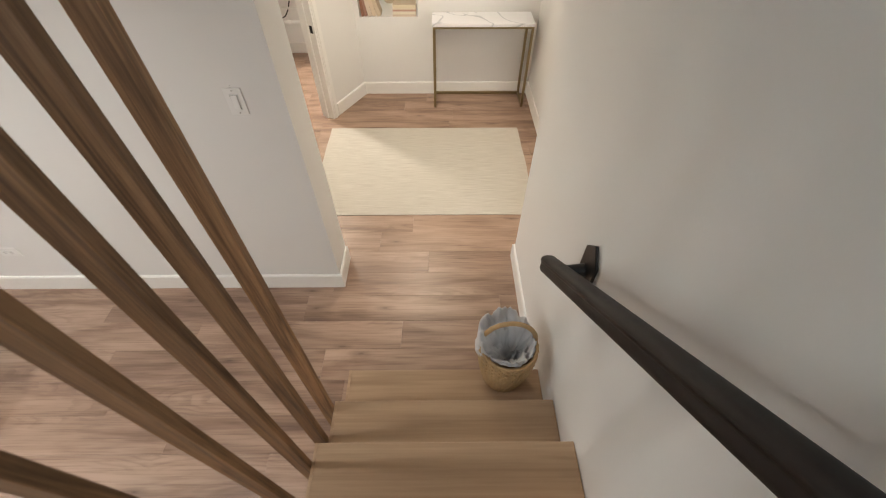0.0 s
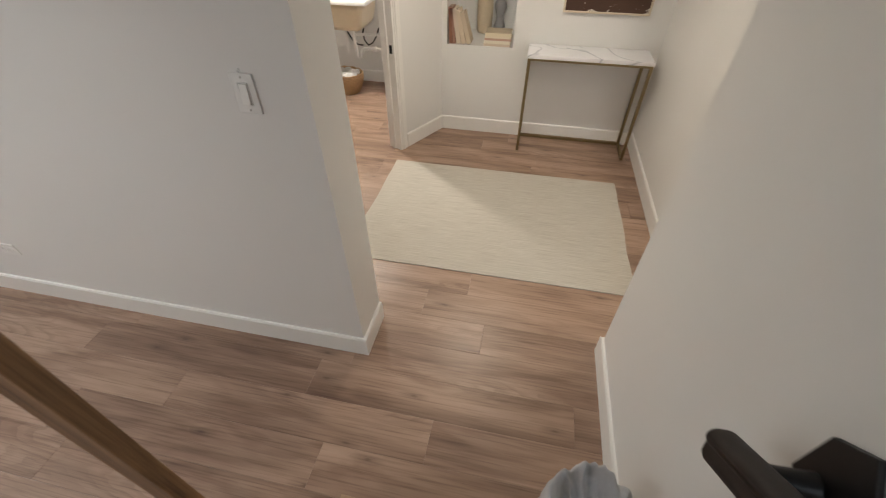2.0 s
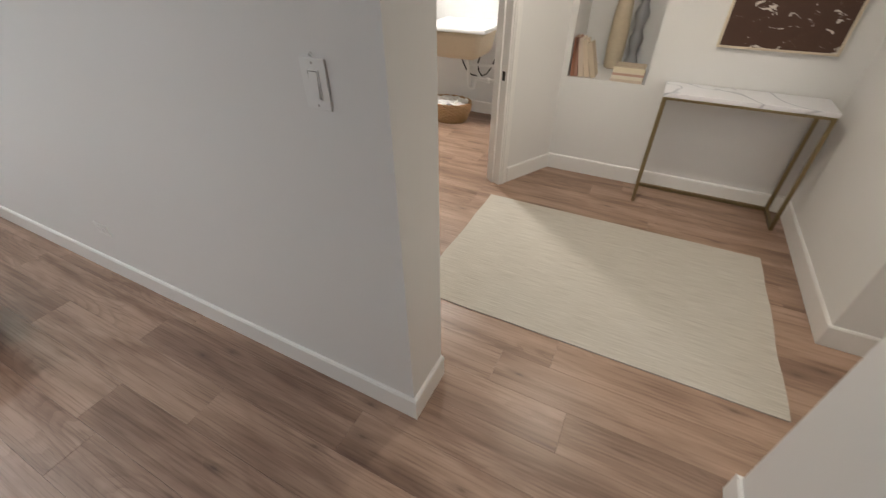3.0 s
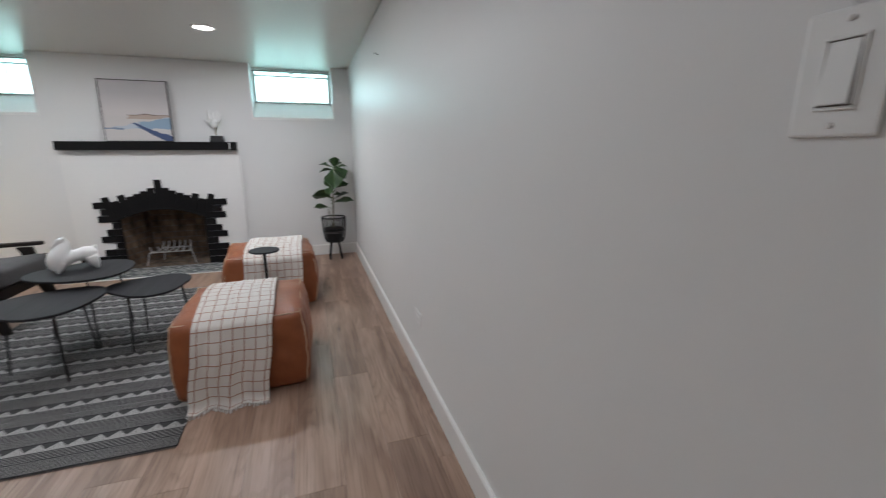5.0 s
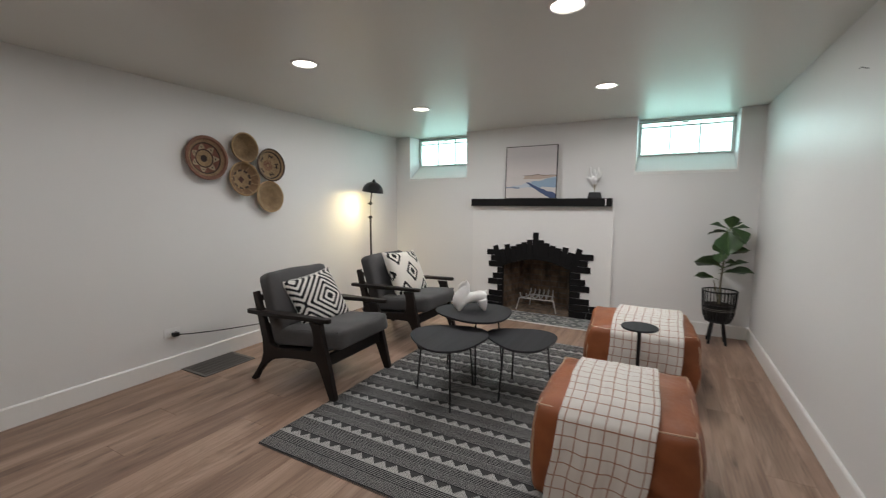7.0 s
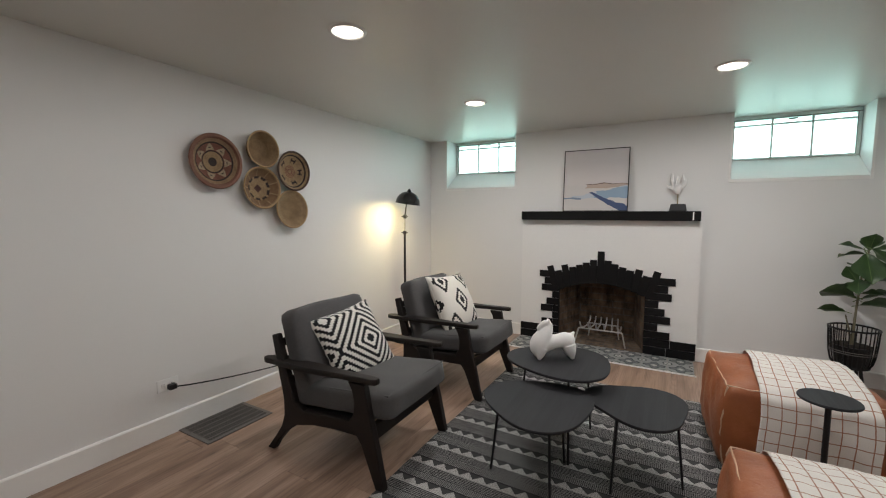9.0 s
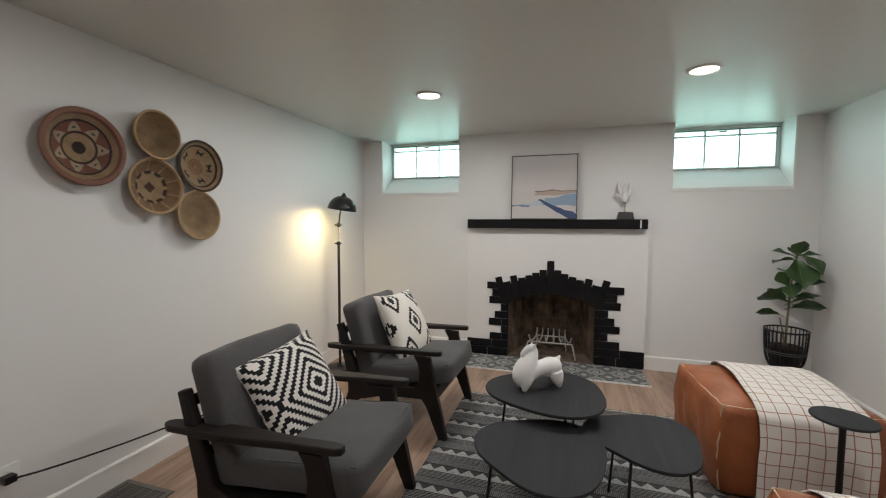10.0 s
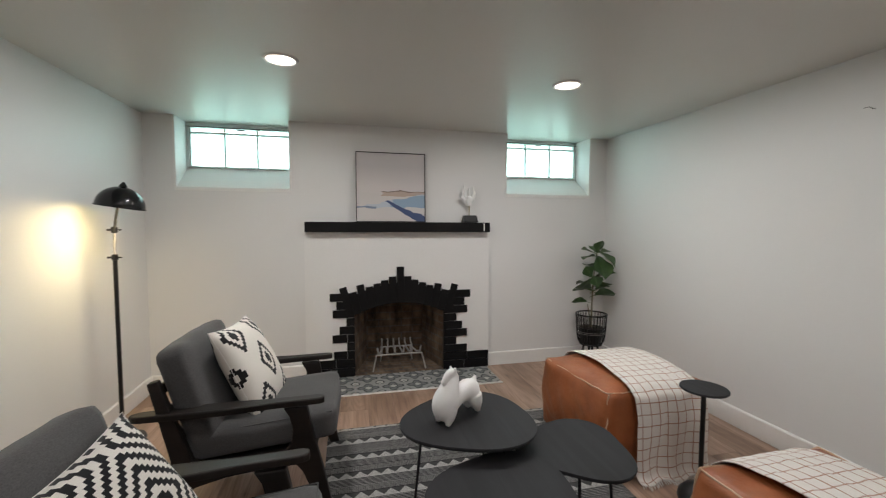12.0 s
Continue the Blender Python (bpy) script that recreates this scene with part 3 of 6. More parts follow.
def prism(bm, pts, m, depth):
    """A flat outline (pts in a plane's x, y), given thickness along the plane's z, placed by m."""
    lo = [bm.verts.new(m @ Vector((x, y, 0))) for x, y in pts]
    hi = [bm.verts.new(m @ Vector((x, y, depth))) for x, y in pts]
    n = len(pts)
    bm.faces.new(lo[::-1])
    bm.faces.new(hi)
    for i in range(n):
        bm.faces.new((lo[i], lo[(i + 1) % n], hi[(i + 1) % n], hi[i]))


def lathe(bm, profile, seg=24, m=Matrix.Identity(4), cap=True):
    """Turns a profile of (radius, z) round the z axis."""
    rings = []
    for r, z in profile:
        rings.append([bm.verts.new(m @ Vector((r * math.cos(2 * math.pi * i / seg), r * math.sin(2 * math.pi * i / seg), z))) for i in range(seg)])
    for a, b in zip(rings, rings[1:]):
        for i in range(seg):
            bm.faces.new((a[i], a[(i + 1) % seg], b[(i + 1) % seg], b[i]))
    if cap:
        bm.faces.new(rings[0][::-1])
        bm.faces.new(rings[-1])


def tube(bm, pts, radius, seg=8, closed=False, flat=1.0):
    """A rod along points; radius is a number or one for each point."""
    pts = [Vector(p) for p in pts]
    n = len(pts)
    rad = radius if isinstance(radius, (list, tuple)) else [radius] * n
    rings, side = [], None
    for i, p in enumerate(pts):
        if closed:
            d = pts[(i + 1) % n] - pts[i - 1]
        else:
            d = pts[min(i + 1, n - 1)] - pts[max(i - 1, 0)]
        d.normalize()
        if side is None:
            side = d.cross(Vector((0, 0, 1)) if abs(d.z) < 0.9 else Vector((1, 0, 0))).normalized()
        side = (side - d * side.dot(d)).normalized()
        up = d.cross(side)
        rings.append([bm.verts.new(p + rad[i] * (math.cos(a) * side + flat * math.sin(a) * up)) for a in (2 * math.pi * k / seg for k in range(seg))])
    pairs = list(zip(rings, rings[1:])) + ([(rings[-1], rings[0])] if closed else [])
    for a, b in pairs:
        for k in range(seg):
            bm.faces.new((a[k], a[(k + 1) % seg], b[(k + 1) % seg], b[k]))
    if not closed:
        bm.faces.new(rings[0][::-1])
        bm.faces.new(rings[-1])


def mesh_of(name, bm, material, smooth=False):
    bmesh.ops.recalc_face_normals(bm, faces=bm.faces)
    me = bpy.data.meshes.new(name)
    bm.to_mesh(me)
    bm.free()
    if material:
        me.materials.append(material)
    if smooth:
        me.shade_smooth()
        if smooth != "all":
            me.set_sharp_from_angle(angle=radians(40))
    return me


def part(name, bm, material, parent=None, label="", smooth=False, bevel=0.0, m=None):
    ob = new(name, mesh_of(name, bm, material, smooth))
    if parent is not None:
        ob.parent = parent
    if m is not None:
        ob.matrix_basis = m
    if bevel:
        mod = ob.modifiers.new("bevel", "BEVEL")
        mod.width, mod.segments, mod.limit_method = bevel, 2, "ANGLE"
    if label:
        ob["label"] = label
    return ob


def thing(name, label, category, m=None, group=""):
    ob = tagged(new(name), label, category, group)
    if m is not None:
        ob.matrix_basis = m
    return ob


def structure(name, bm, material, label, category, bevel=0.0, smooth=False):
    ob = part(name, bm, material, None, "", smooth, bevel)
    return tagged(ob, label, category, kind="structure")


def boxes(*bs):
    bm = bmesh.new()
    for b in bs:
        box(bm, *b)
    return bm


# ---- structure ----
WX, NY, SY = -6.15, 2.10, -1.85          # living room faces: west, north, south
HY, SX = 4.62, -0.06                      # hall's back wall, stair wall
SILL = 1.575
FB = (-0.31, 0.48)                        # firebox opening

structure("floor", boxes((-6.45, 0.06, -3.1, 5.75, -0.12, -0.006), (0.06, 1.3, 2.215, 5.20, -0.12, -0.006)), M_UNDER, "floor base under the oak planks", "floor")
structure("wall_north", boxes((-6.45, -1.2, NY, 2.335, 0, CEIL)), M_WALL, "warm white painted wall with satin sheen", "wall")
structure("wall_south", boxes((-6.45, SX + 0.12, SY - 0.15, SY, 0, CEIL)), M_WALL, "warm white painted wall with satin sheen", "wall")
w = [(-6.45, WX, SY, WIN[0][0], 0, CEIL), (-6.45, WX, WIN[0][0], WIN[0][1], 0, SILL), (-6.45, WX, WIN[0][1], FB[0], 0, CEIL),
     (-6.45, WX, FB[0], FB[1], 0.66, CEIL), (-6.45, WX, FB[1], WIN[1][0], 0, CEIL), (-6.45, WX, WIN[1][0], WIN[1][1], 0, SILL), (-6.45, WX, WIN[1][1], NY, 0, CEIL)]
structure("wall_west", boxes(*w), M_WALL, "warm white painted wall with two window recesses and a fireplace", "wall")
structure("wall_stair", boxes((SX, SX + 0.12, -3.1, 2.335, 0, 4.6)), M_WALL, "tall warm white wall beside the stairs", "wall")
structure("wall_hall_back", boxes((-1.30, 0.36, HY + 0.50, HY + 0.58, 0, CEIL), (-1.42, -1.30, HY, HY + 0.58, 0, CEIL), (-0.757, 0.36, HY, HY + 0.50, 0, CEIL),
          (-1.30, -0.757, HY, HY + 0.50, 0, 0.74), (-1.30, -0.757, HY, HY + 0.50, 1.72, CEIL)), M_WALL, "cream painted wall with a recessed niche", "wall")
structure("wall_hall_right", boxes((0.36, 1.2, 3.31, HY + 0.25, 0, CEIL)), M_WALL, "cream painted wall", "wall")
structure("wall_closet", boxes((1.2, 1.3, 2.2, 3.4, 0, CEIL), (SX + 0.12, 1.2, 2.215, 2.335, 0, CEIL)), M_WALL, "plain cream wall", "wall")
# slanted wall beside the laundry door
A0, A1 = Vector((-1.345, HY, 0)), Vector((-1.60, 4.13, 0))
ad = (A1 - A0).normalized()
an = Vector((ad.y, -ad.x, 0))             # towards the laundry
if an.x > 0:
    an = -an
AM = Matrix.Translation(A1) @ Matrix(((-ad.x, an.x, 0, 0), (-ad.y, an.y, 0, 0), (0, 0, 1, 0), (0, 0, 0, 1)))
alen = (A1 - A0).length
bm = boxes((0, alen + 0.1, 0, 0.115, 0, CEIL))
bm.transform(AM)
structure("wall_hall_slanted", bm, M_WALL, "short slanted cream wall beside the laundry door", "wall")
bm = boxes((-0.80, 0, 0.0, 0.115, 2.05, CEIL), (-1.9, -0.80, 0.0, 0.115, 0, CEIL))
bm.transform(AM)
structure("wall_laundry_door", bm, M_WALL, "cream wall around the laundry doorway", "wall")
structure("wall_laundry", boxes((-3.6, -1.42, 5.62, 5.72, 0, CEIL), (-3.7, -3.6, 2.335, 5.72, 0, CEIL), (-1.42, -1.32, HY + 0.25, 5.72, 0, CEIL)), M_WALL, "plain white laundry wall", "wall")
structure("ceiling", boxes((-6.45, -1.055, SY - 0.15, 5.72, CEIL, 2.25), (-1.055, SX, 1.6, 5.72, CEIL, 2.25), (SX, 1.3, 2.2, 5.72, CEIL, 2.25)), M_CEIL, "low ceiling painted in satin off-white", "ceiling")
structure("wall_stairwell", boxes((-1.2, -1.055, -3.1, 1.75, 2.25, 4.6), (-1.055, SX, 1.6, 1.75, 2.25, 4.6), (-1.2, SX, -3.2, -3.1, 0, 4.6)), M_WALL, "white stairwell walls", "wall")
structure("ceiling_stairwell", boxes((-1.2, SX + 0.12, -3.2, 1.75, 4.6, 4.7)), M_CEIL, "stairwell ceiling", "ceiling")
structure("landing", boxes((-1.055, SX, -3.1, -1.52, 2.3, 2.519)), M_TREAD, "oak landing at the top of the stairs", "landing")

# baseboards: a flat board with a small rounded top
BH, BT = 0.122, 0.015
def baseboard(x0, y0, x1, y1, side):
    """Along a wall from one end to the other; side: the way that the board's face looks."""
    d = Vector((x1 - x0, y1 - y0, 0))
    ln = d.length
    d.normalize()
    n = Vector((*side, 0)).normalized()
    m = Matrix.Translation((x0, y0, 0)) @ Matrix(((d.x, n.x, 0, 0), (d.y, n.y, 0, 0), (0, 0, 1, 0), (0, 0, 0, 1)))
    bm = bmesh.new()
    prism(bm, [(0, 0), (BT, 0), (BT, BH - 0.008), (BT - 0.006, BH), (0, BH)], m @ Matrix(((0, 0, 1, 0), (1, 0, 0, 0), (0, 1, 0, 0), (0, 0, 0, 1))), ln)
    structure("baseboard", bm, M_TRIM, "white painted flat baseboard", "baseboard")

baseboard(WX + BT, NY, -1.2 + BT, NY, (0, -1))
baseboard(-1.2, NY, -1.2, 2.335, (1, 0))
baseboard(WX + BT, SY, -1.1, SY, (0, 1))
baseboard(WX, SY, WX, -0.70, (1, 0))
baseboard(WX, 0.892, WX, NY, (1, 0))
baseboard(SX, 1.44, SX, 2.335, (-1, 0))
baseboard(SX - BT, 2.335, SX + 0.12, 2.335, (0, 1))
baseboard(-1.345, HY, 0.36, HY, (0, -1))
baseboard(0.36, 3.31, 0.36, HY, (-1, 0))
baseboard(0.36 - BT, 3.31, 1.2, 3.31, (0, -1))
baseboard(A0.x, A0.y, A1.x - ad.x * 0.07, A1.y - ad.y * 0.07, (-an.x, -an.y))
baseboard(-3.6, 5.62, -1.42, 5.62, (0, -1))

# floor planks, laid along x
PW, PL = 0.187, 1.22
def plank_mesh(length):
    bm = bmesh.new()
    x0, x1, y0, y1, e = 0.0002, length - 0.0002, 0.0002, PW - 0.0002, 0.0007
    lo = [bm.verts.new((x, y, -0.006)) for x, y in ((x0, y0), (x1, y0), (x1, y1), (x0, y1))]
    mi = [bm.verts.new((x, y, -0.0009)) for x, y in ((x0, y0), (x1, y0), (x1, y1), (x0, y1))]
    hi = [bm.verts.new((x, y, 0)) for x, y in ((x0 + e, y0 + e), (x1 - e, y0 + e), (x1 - e, y1 - e), (x0 + e, y1 - e))]
    for a, b in ((lo, mi), (mi, hi)):
        for i in range(4):
            bm.faces.new((a[i], a[(i + 1) % 4], b[(i + 1) % 4], b[i]))
    bm.faces.new(hi)
    return mesh_of("plank", bm, M_PLANK)


def lay_planks():
    floor = bpy.data.objects["floor"]
    meshes = {PL: plank_mesh(PL)}
    rng = random.Random(5)
    y = SY - 0.06
    while y < 5.7:
        x = -6.3 - rng.random() * PL
        end = -0.55 if y < 1.15 else (0.02 if y < 2.10 else (1.20 if y < 3.35 else 0.45))
        start = -6.3 if y < NY + 0.2 else -3.6
        while x < end:
            ln = PL if x + PL <= end + 0.10 else round(end - x, 2)
            if x + PL > start and ln > 0.06:
                if ln not in meshes:
                    meshes[ln] = plank_mesh(ln)
                ob = new("plank", meshes[ln])
                ob.parent = floor
                ob.location = (x, y, 0)
                if rng.random() < 0.5:
                    ob.location = (x + ln, y + PW, 0)
                    ob.rotation_euler = (0, 0, math.pi)
            x += PL
        y += PW

# ---- soft shapes ----
def soft_box(bm, sx, sy, sz, r, bulge=0.0, cuts=10, sag=0.0, wob=0.0, seed=0.0):
    """A stuffed box, sizes in metres, rounded by r, its faces bulged; uneven by wob."""
    g = bmesh.new()
    bmesh.ops.create_cube(g, size=2)
    bmesh.ops.subdivide_edges(g, edges=g.edges, cuts=cuts, use_grid_fill=True)
    for v in g.verts:
        p = v.co.copy()
        q = Vector((p.x * sx / 2, p.y * sy / 2, p.z * sz / 2))
        core = Vector([max(-s / 2 + r, min(s / 2 - r, c)) for c, s in zip(q, (sx, sy, sz))])
        d = q - core
        if d.length > 1e-9:
            q = core + d.normalized() * min(d.length, r)
        fx, fy, fz = (1 - p.x ** 2), (1 - p.y ** 2), (1 - p.z ** 2)
        if abs(p.z) > 0.999:
            q.z += math.copysign(bulge, p.z) * fx * fy
        if abs(p.x) > 0.999:
            q.x += math.copysign(bulge, p.x) * fy * fz
        if abs(p.y) > 0.999:
            q.y += math.copysign(bulge, p.y) * fx * fz
        if sag:
            k = (1 - p.z) / 2
            q.x *= 1 + sag * math.sin(k * math.pi) * 0.5
            q.y *= 1 + sag * math.sin(k * math.pi) * 0.5
        if wob:
            q += noise.noise_vector(Vector((q.x * 7 + seed, q.y * 7, q.z * 7))) * wob
        v.co = q
    tmp = bpy.data.meshes.new("tmp")
    g.to_mesh(tmp)
    g.free()
    bm.from_mesh(tmp)
    bpy.data.meshes.remove(tmp)


def sheet(bm, rows, cols, at, uv_at, closed=False):
    """A sheet of rows x cols points from at(i, j), with its own metres as UV."""
    lay = bm.loops.layers.uv.verify()
    vs = [[bm.verts.new(at(i / rows, j / cols)) for j in range(cols + 1)] for i in range(rows + 1)]
    for i in range(rows):
        for j in range(cols):
            f = bm.faces.new((vs[i][j], vs[i + 1][j], vs[i + 1][j + 1], vs[i][j + 1]))
            for lp, (a, b) in zip(f.loops, ((i, j), (i + 1, j), (i + 1, j + 1), (i, j + 1))):
                lp[lay].uv = uv_at(a / rows, b / cols)
    return vs


def uv_box_top(me, scale=1.0, x0=0, y0=0):
    lay = me.uv_layers.new(name="UVMap")
    for lp in me.loops:
        c = me.vertices[lp.vertex_index].co
        lay.data[lp.index].uv = ((c.x - x0) * scale, (c.y - y0) * scale)


def pillow(name, label, size, thick, material, m):
    ob = thing(name, label, "pillow", m)
    bm = bmesh.new()
    n = 18
    for s in (1, -1):
        def at(a, b, s=s):
            u, v = 2 * a - 1, 2 * b - 1
            h = ((1 - abs(u) ** 2.6) * (1 - abs(v) ** 2.6)) ** 0.55
            pinch = 1 - 0.085 * (1 - abs(v) ** 2) * abs(u) ** 3
            pinch2 = 1 - 0.085 * (1 - abs(u) ** 2) * abs(v) ** 3
            w = noise.noise(Vector((u * 2.2 + size * 9, v * 2.2, s))) * 0.10
            return (u * size / 2 * pinch, v * size / 2 * pinch2, s * thick / 2 * h * (1 + w))
        sheet(bm, n, n, at, lambda a, b: ((a - 0.5) * size, (b - 0.5) * size))
    bmesh.ops.remove_doubles(bm, verts=bm.verts, dist=0.0005)
    part("cover", bm, material, ob, smooth="all")
    bm = bmesh.new()
    pts = []
    for k in range(64):
        e, f = divmod(k, 16)
        a = f / 16 * 2 - 1
        u, v = ((a, -1), (1, a), (-a, 1), (-1, -a))[e]
        pts.append((u * size / 2 * (1 - 0.085 * (1 - v * v) * abs(u) ** 3), v * size / 2 * (1 - 0.085 * (1 - u * u) * abs(v) ** 3), 0))
    tube(bm, pts, 0.0014, 6, closed=True)
    part("seam", bm, M_TOWEL, ob, "off-white sewn edge", smooth=True)
    return ob


# ---- armchairs ----
SIDE = [(-.405, 0), (-.355, 0), (-.315, .06), (-.25, .13), (-.17, .185), (-.05, .215), (.10, .232), (.235, .236), (.262, .20), (.345, 0), (.395, 0),
        (.352, .20), (.312, .36), (.285, .497), (.185, .497), (.210, .455), (.222, .40), (.216, .34), (.19, .304), (.0, .288), (-.12, .275), (-.18, .30),
        (-.302, .655), (-.340, .645), (-.262, .31), (-.262, .22), (-.285, .155), (-.335, .085)]
YZ = Matrix(((0, 0, 1, 0), (1, 0, 0, 0), (0, 1, 0, 0), (0, 0, 0, 1)))


def armchair(m):
    ch = thing("armchair", "low dark espresso wood armchair with charcoal cushions and paddle arms", "armchair", m, "armchairs")
    for s in (-1, 1):
        bm = bmesh.new()
        prism(bm, SIDE, Matrix.Translation((s * 0.30 - 0.019, 0, 0)) @ YZ, 0.038)
        part("side_frame", bm, M_CHAIRWOOD, ch, bevel=0.006)
        bm = bmesh.new()
        out = []
        for k in range(41):
            t = k / 40
            y = -0.41 + 0.77 * t
            w = 0.030 + 0.016 * math.sin(math.pi * min(1, t * 1.25)) ** 2 - 0.004 * t
            if t < 0.05:
                w *= 0.35 + 0.65 * math.sqrt(t / 0.05)
            if t > 0.96:
                w *= 0.55 + 0.45 * math.sqrt(max(0, (1 - t) / 0.04))
            out.append((w, y))
        loop = [(w, y) for w, y in out] + [(-w, y) for w, y in out[::-1]]
        prism(bm, loop, Matrix.Translation((s * 0.305, 0, 0.500)) @ pose(0, 0, 0, 1.5), 0.028)
        part("armrest", bm, M_CHAIRWOOD, ch, bevel=0.006)
    part("front_rail", boxes((-0.281, 0.281, 0.278, 0.308, 0.205, 0.285)), M_CHAIRWOOD, ch, bevel=0.004)
    part("rear_rail", boxes((-0.281, 0.281, -0.255, -0.225, 0.175, 0.24)), M_CHAIRWOOD, ch, bevel=0.004)
    part("seat_deck", boxes((-0.281, 0.281, -0.22, 0.275, -0.006, 0.010)), M_BLACK, ch, "black webbing under the seat", m=pose(0, 0, 0.268, 5.5))
    for y, z in ((-0.246, 0.40), (-0.276, 0.505), (-0.307, 0.60)):
        bm = boxes((-0.281, 0.281, -0.006, 0.006, -0.022, 0.022))
        part("back_slat", bm, M_CHAIRWOOD, ch, bevel=0.003, m=pose(0, y, z, 18))
    bm = bmesh.new()
    soft_box(bm, 0.555, 0.66, 0.135, 0.035, 0.012, 12, wob=0.006)
    seat = part("seat_cushion", bm, M_GREY, ch, "charcoal woven seat cushion", smooth="all", m=pose(0, 0.075, 0.358, 5.5))
    piping(seat, 0.555, 0.66, 0.135, 0.035)
    bm = bmesh.new()
    soft_box(bm, 0.555, 0.13, 0.50, 0.035, 0.014, 12, wob=0.006, seed=4)
    back = part("back_cushion", bm, M_GREY, ch, "charcoal woven back cushion", smooth="all", m=pose(0, -0.203, 0.530, 18))
    return ch


def piping(parent, sx, sy, sz, r):
    bm = bmesh.new()
    a, b, z = sx / 2 - r * 0.35, sy / 2 - r * 0.35, sz / 2 - r * 0.35
    pts = []
    for x0, y0, x1, y1 in ((-a, -b, a, -b), (a, -b, a, b), (a, b, -a, b), (-a, b, -a, -b)):
        for k in range(8):
            t = k / 8
            pts.append((x0 + (x1 - x0) * t, y0 + (y1 - y0) * t, z))
    tube(bm, pts, 0.004, 6, closed=True)
    part("piping", bm, M_GREY, parent, smooth=True)


CHA = (-3.715, -0.835)
CHB = (-4.79, -0.812)
ch1 = armchair(pose(*CHA, 0.0, 0, 0, 1))
copy_thing(ch1, pose(*CHB, 0.0, 0, 0, -1))
pillow("throw_pillow", "square black and white pillow with stepped zigzag diamonds", 0.43, 0.15, M_ZIGZAG, pose(-3.735, -0.895, 0.555, 0, 0, -11) @ pose(0, 0, 0, 121) @ pose(0, 0, 0, 0, 0, -8))
pillow("throw_pillow", "square cream pillow with black stepped diamonds", 0.490, 0.165, M_DIAMOND, pose(-4.835, -0.832, 0.582, 0, 0, -4) @ pose(0, 0, 0, 117) @ pose(0, 0, 0, 0, 0, 3))

# ---- floor lamp and its cord ----
LX, LY = -5.35, -1.67
lp = thing("floor_lamp", "black metal floor lamp with a glossy dome shade", "floor lamp", pose(LX, LY, 0))
bm = bmesh.new()
lathe(bm, [(0.115, 0), (0.118, 0.008), (0.115, 0.018), (0.03, 0.026), (0.02, 0.04)], 32)
part("base", bm, M_BLACK, lp, smooth=True)
bm = bmesh.new()
tube(bm, [(0, 0, 0.03), (0, 0, 1.10)], 0.0115, 12)
part("pole", bm, M_BLACK, lp, smooth=True)
bm = bmesh.new()
tube(bm, [(0, 0, 1.09), (0.002, 0.004, 1.27)], 0.0075, 10)
part("upper_pole", bm, M_STEEL, lp, smooth=True)
for z, y in ((1.105, 0.0), (1.265, 0.003)):
    bm = bmesh.new()
    lathe(bm, [(0.012, -0.018), (0.017, -0.014), (0.017, 0.014), (0.012, 0.018)], 14, Matrix.Translation((0, y, z)))
    tube(bm, [(0, y - 0.015, z), (0, y - 0.038, z)], 0.006, 8)
    tube(bm, [(0, y + 0.015, z), (0, y + 0.034, z)], 0.004, 8)
    part("joint", bm, M_BLACK, lp, "metal clamp with a thumb screw", smooth=True)
bm = bmesh.new()
tube(bm, [(0, 0.004, 1.27), (0, 0.014, 1.34), (0, 0.03, 1.43), (0, 0.034, 1.50)], 0.0075, 10)
part("neck", bm, M_BLACK, lp, smooth=True)
SHADE_M = pose(0, 0.038, 1.40, -9, 0, 0)
bm = bmesh.new()
prof = [(0.120 * math.cos(a), 0.115 * math.sin(a)) for a in (radians(x) for x in range(0, 86, 5))]
lathe(bm, [(0.124, -0.006), (0.124, 0.0)] + prof + [(0.008, 0.113)] + [(r * 0.965, z * 0.965) for r, z in prof[::-1]] + [(0.117, -0.006)], 36, Matrix.Identity(4), cap=False)
sh = part("shade", bm, M_GLOSSBLACK, lp, "glossy black dome shade", smooth=True, m=SHADE_M)
bm = bmesh.new()
lathe(bm, [(0.02, 0.11), (0.02, 0.122), (0.012, 0.132), (0.006, 0.142)], 14)
part("finial", bm, M_GLOSSBLACK, sh, smooth=True)
bm = bmesh.new()
bmesh.ops.create_uvsphere(bm, u_segments=14, v_segments=10, radius=0.024)
bm.transform(Matrix.Translation((0.025, 0.02, 0.032)))
part("bulb", bm, M_BULB, sh, "glowing warm bulb", smooth="all")
bulb_light = lamp("floor_lamp_light", "SPOT", look((LX + 0.06, LY + 0.115, 1.375), (-5.20, -1.95, 0.60)), LAMP_W, (1.0, 0.79, 0.40), 0.06)
bulb_light.data.spot_size, bulb_light.data.spot_blend = radians(168), 1.0

bm = bmesh.new()
pts = []
for k in range(25):
    t = k / 24
    pts.append((-3.20 + (LX + 0.12 + 3.20) * t, SY + 0.035 + 0.06 * math.sin(math.pi * t) + 0.012 * math.sin(9 * t), max(0.006, 0.29 - 0.21 * t ** 0.8 - 0.30 * max(0, t - 0.35))))
tube(bm, pts, 0.0042, 6)
cord = thing("power_cord", "black power cord from the outlet to the floor lamp", "cord")
part("cable", bm, M_BLACK, cord, smooth=True)
part("plug", boxes((-3.225, -3.185, SY + 0.012, SY + 0.05, 0.275, 0.305)), M_BLACK, cord, bevel=0.004)


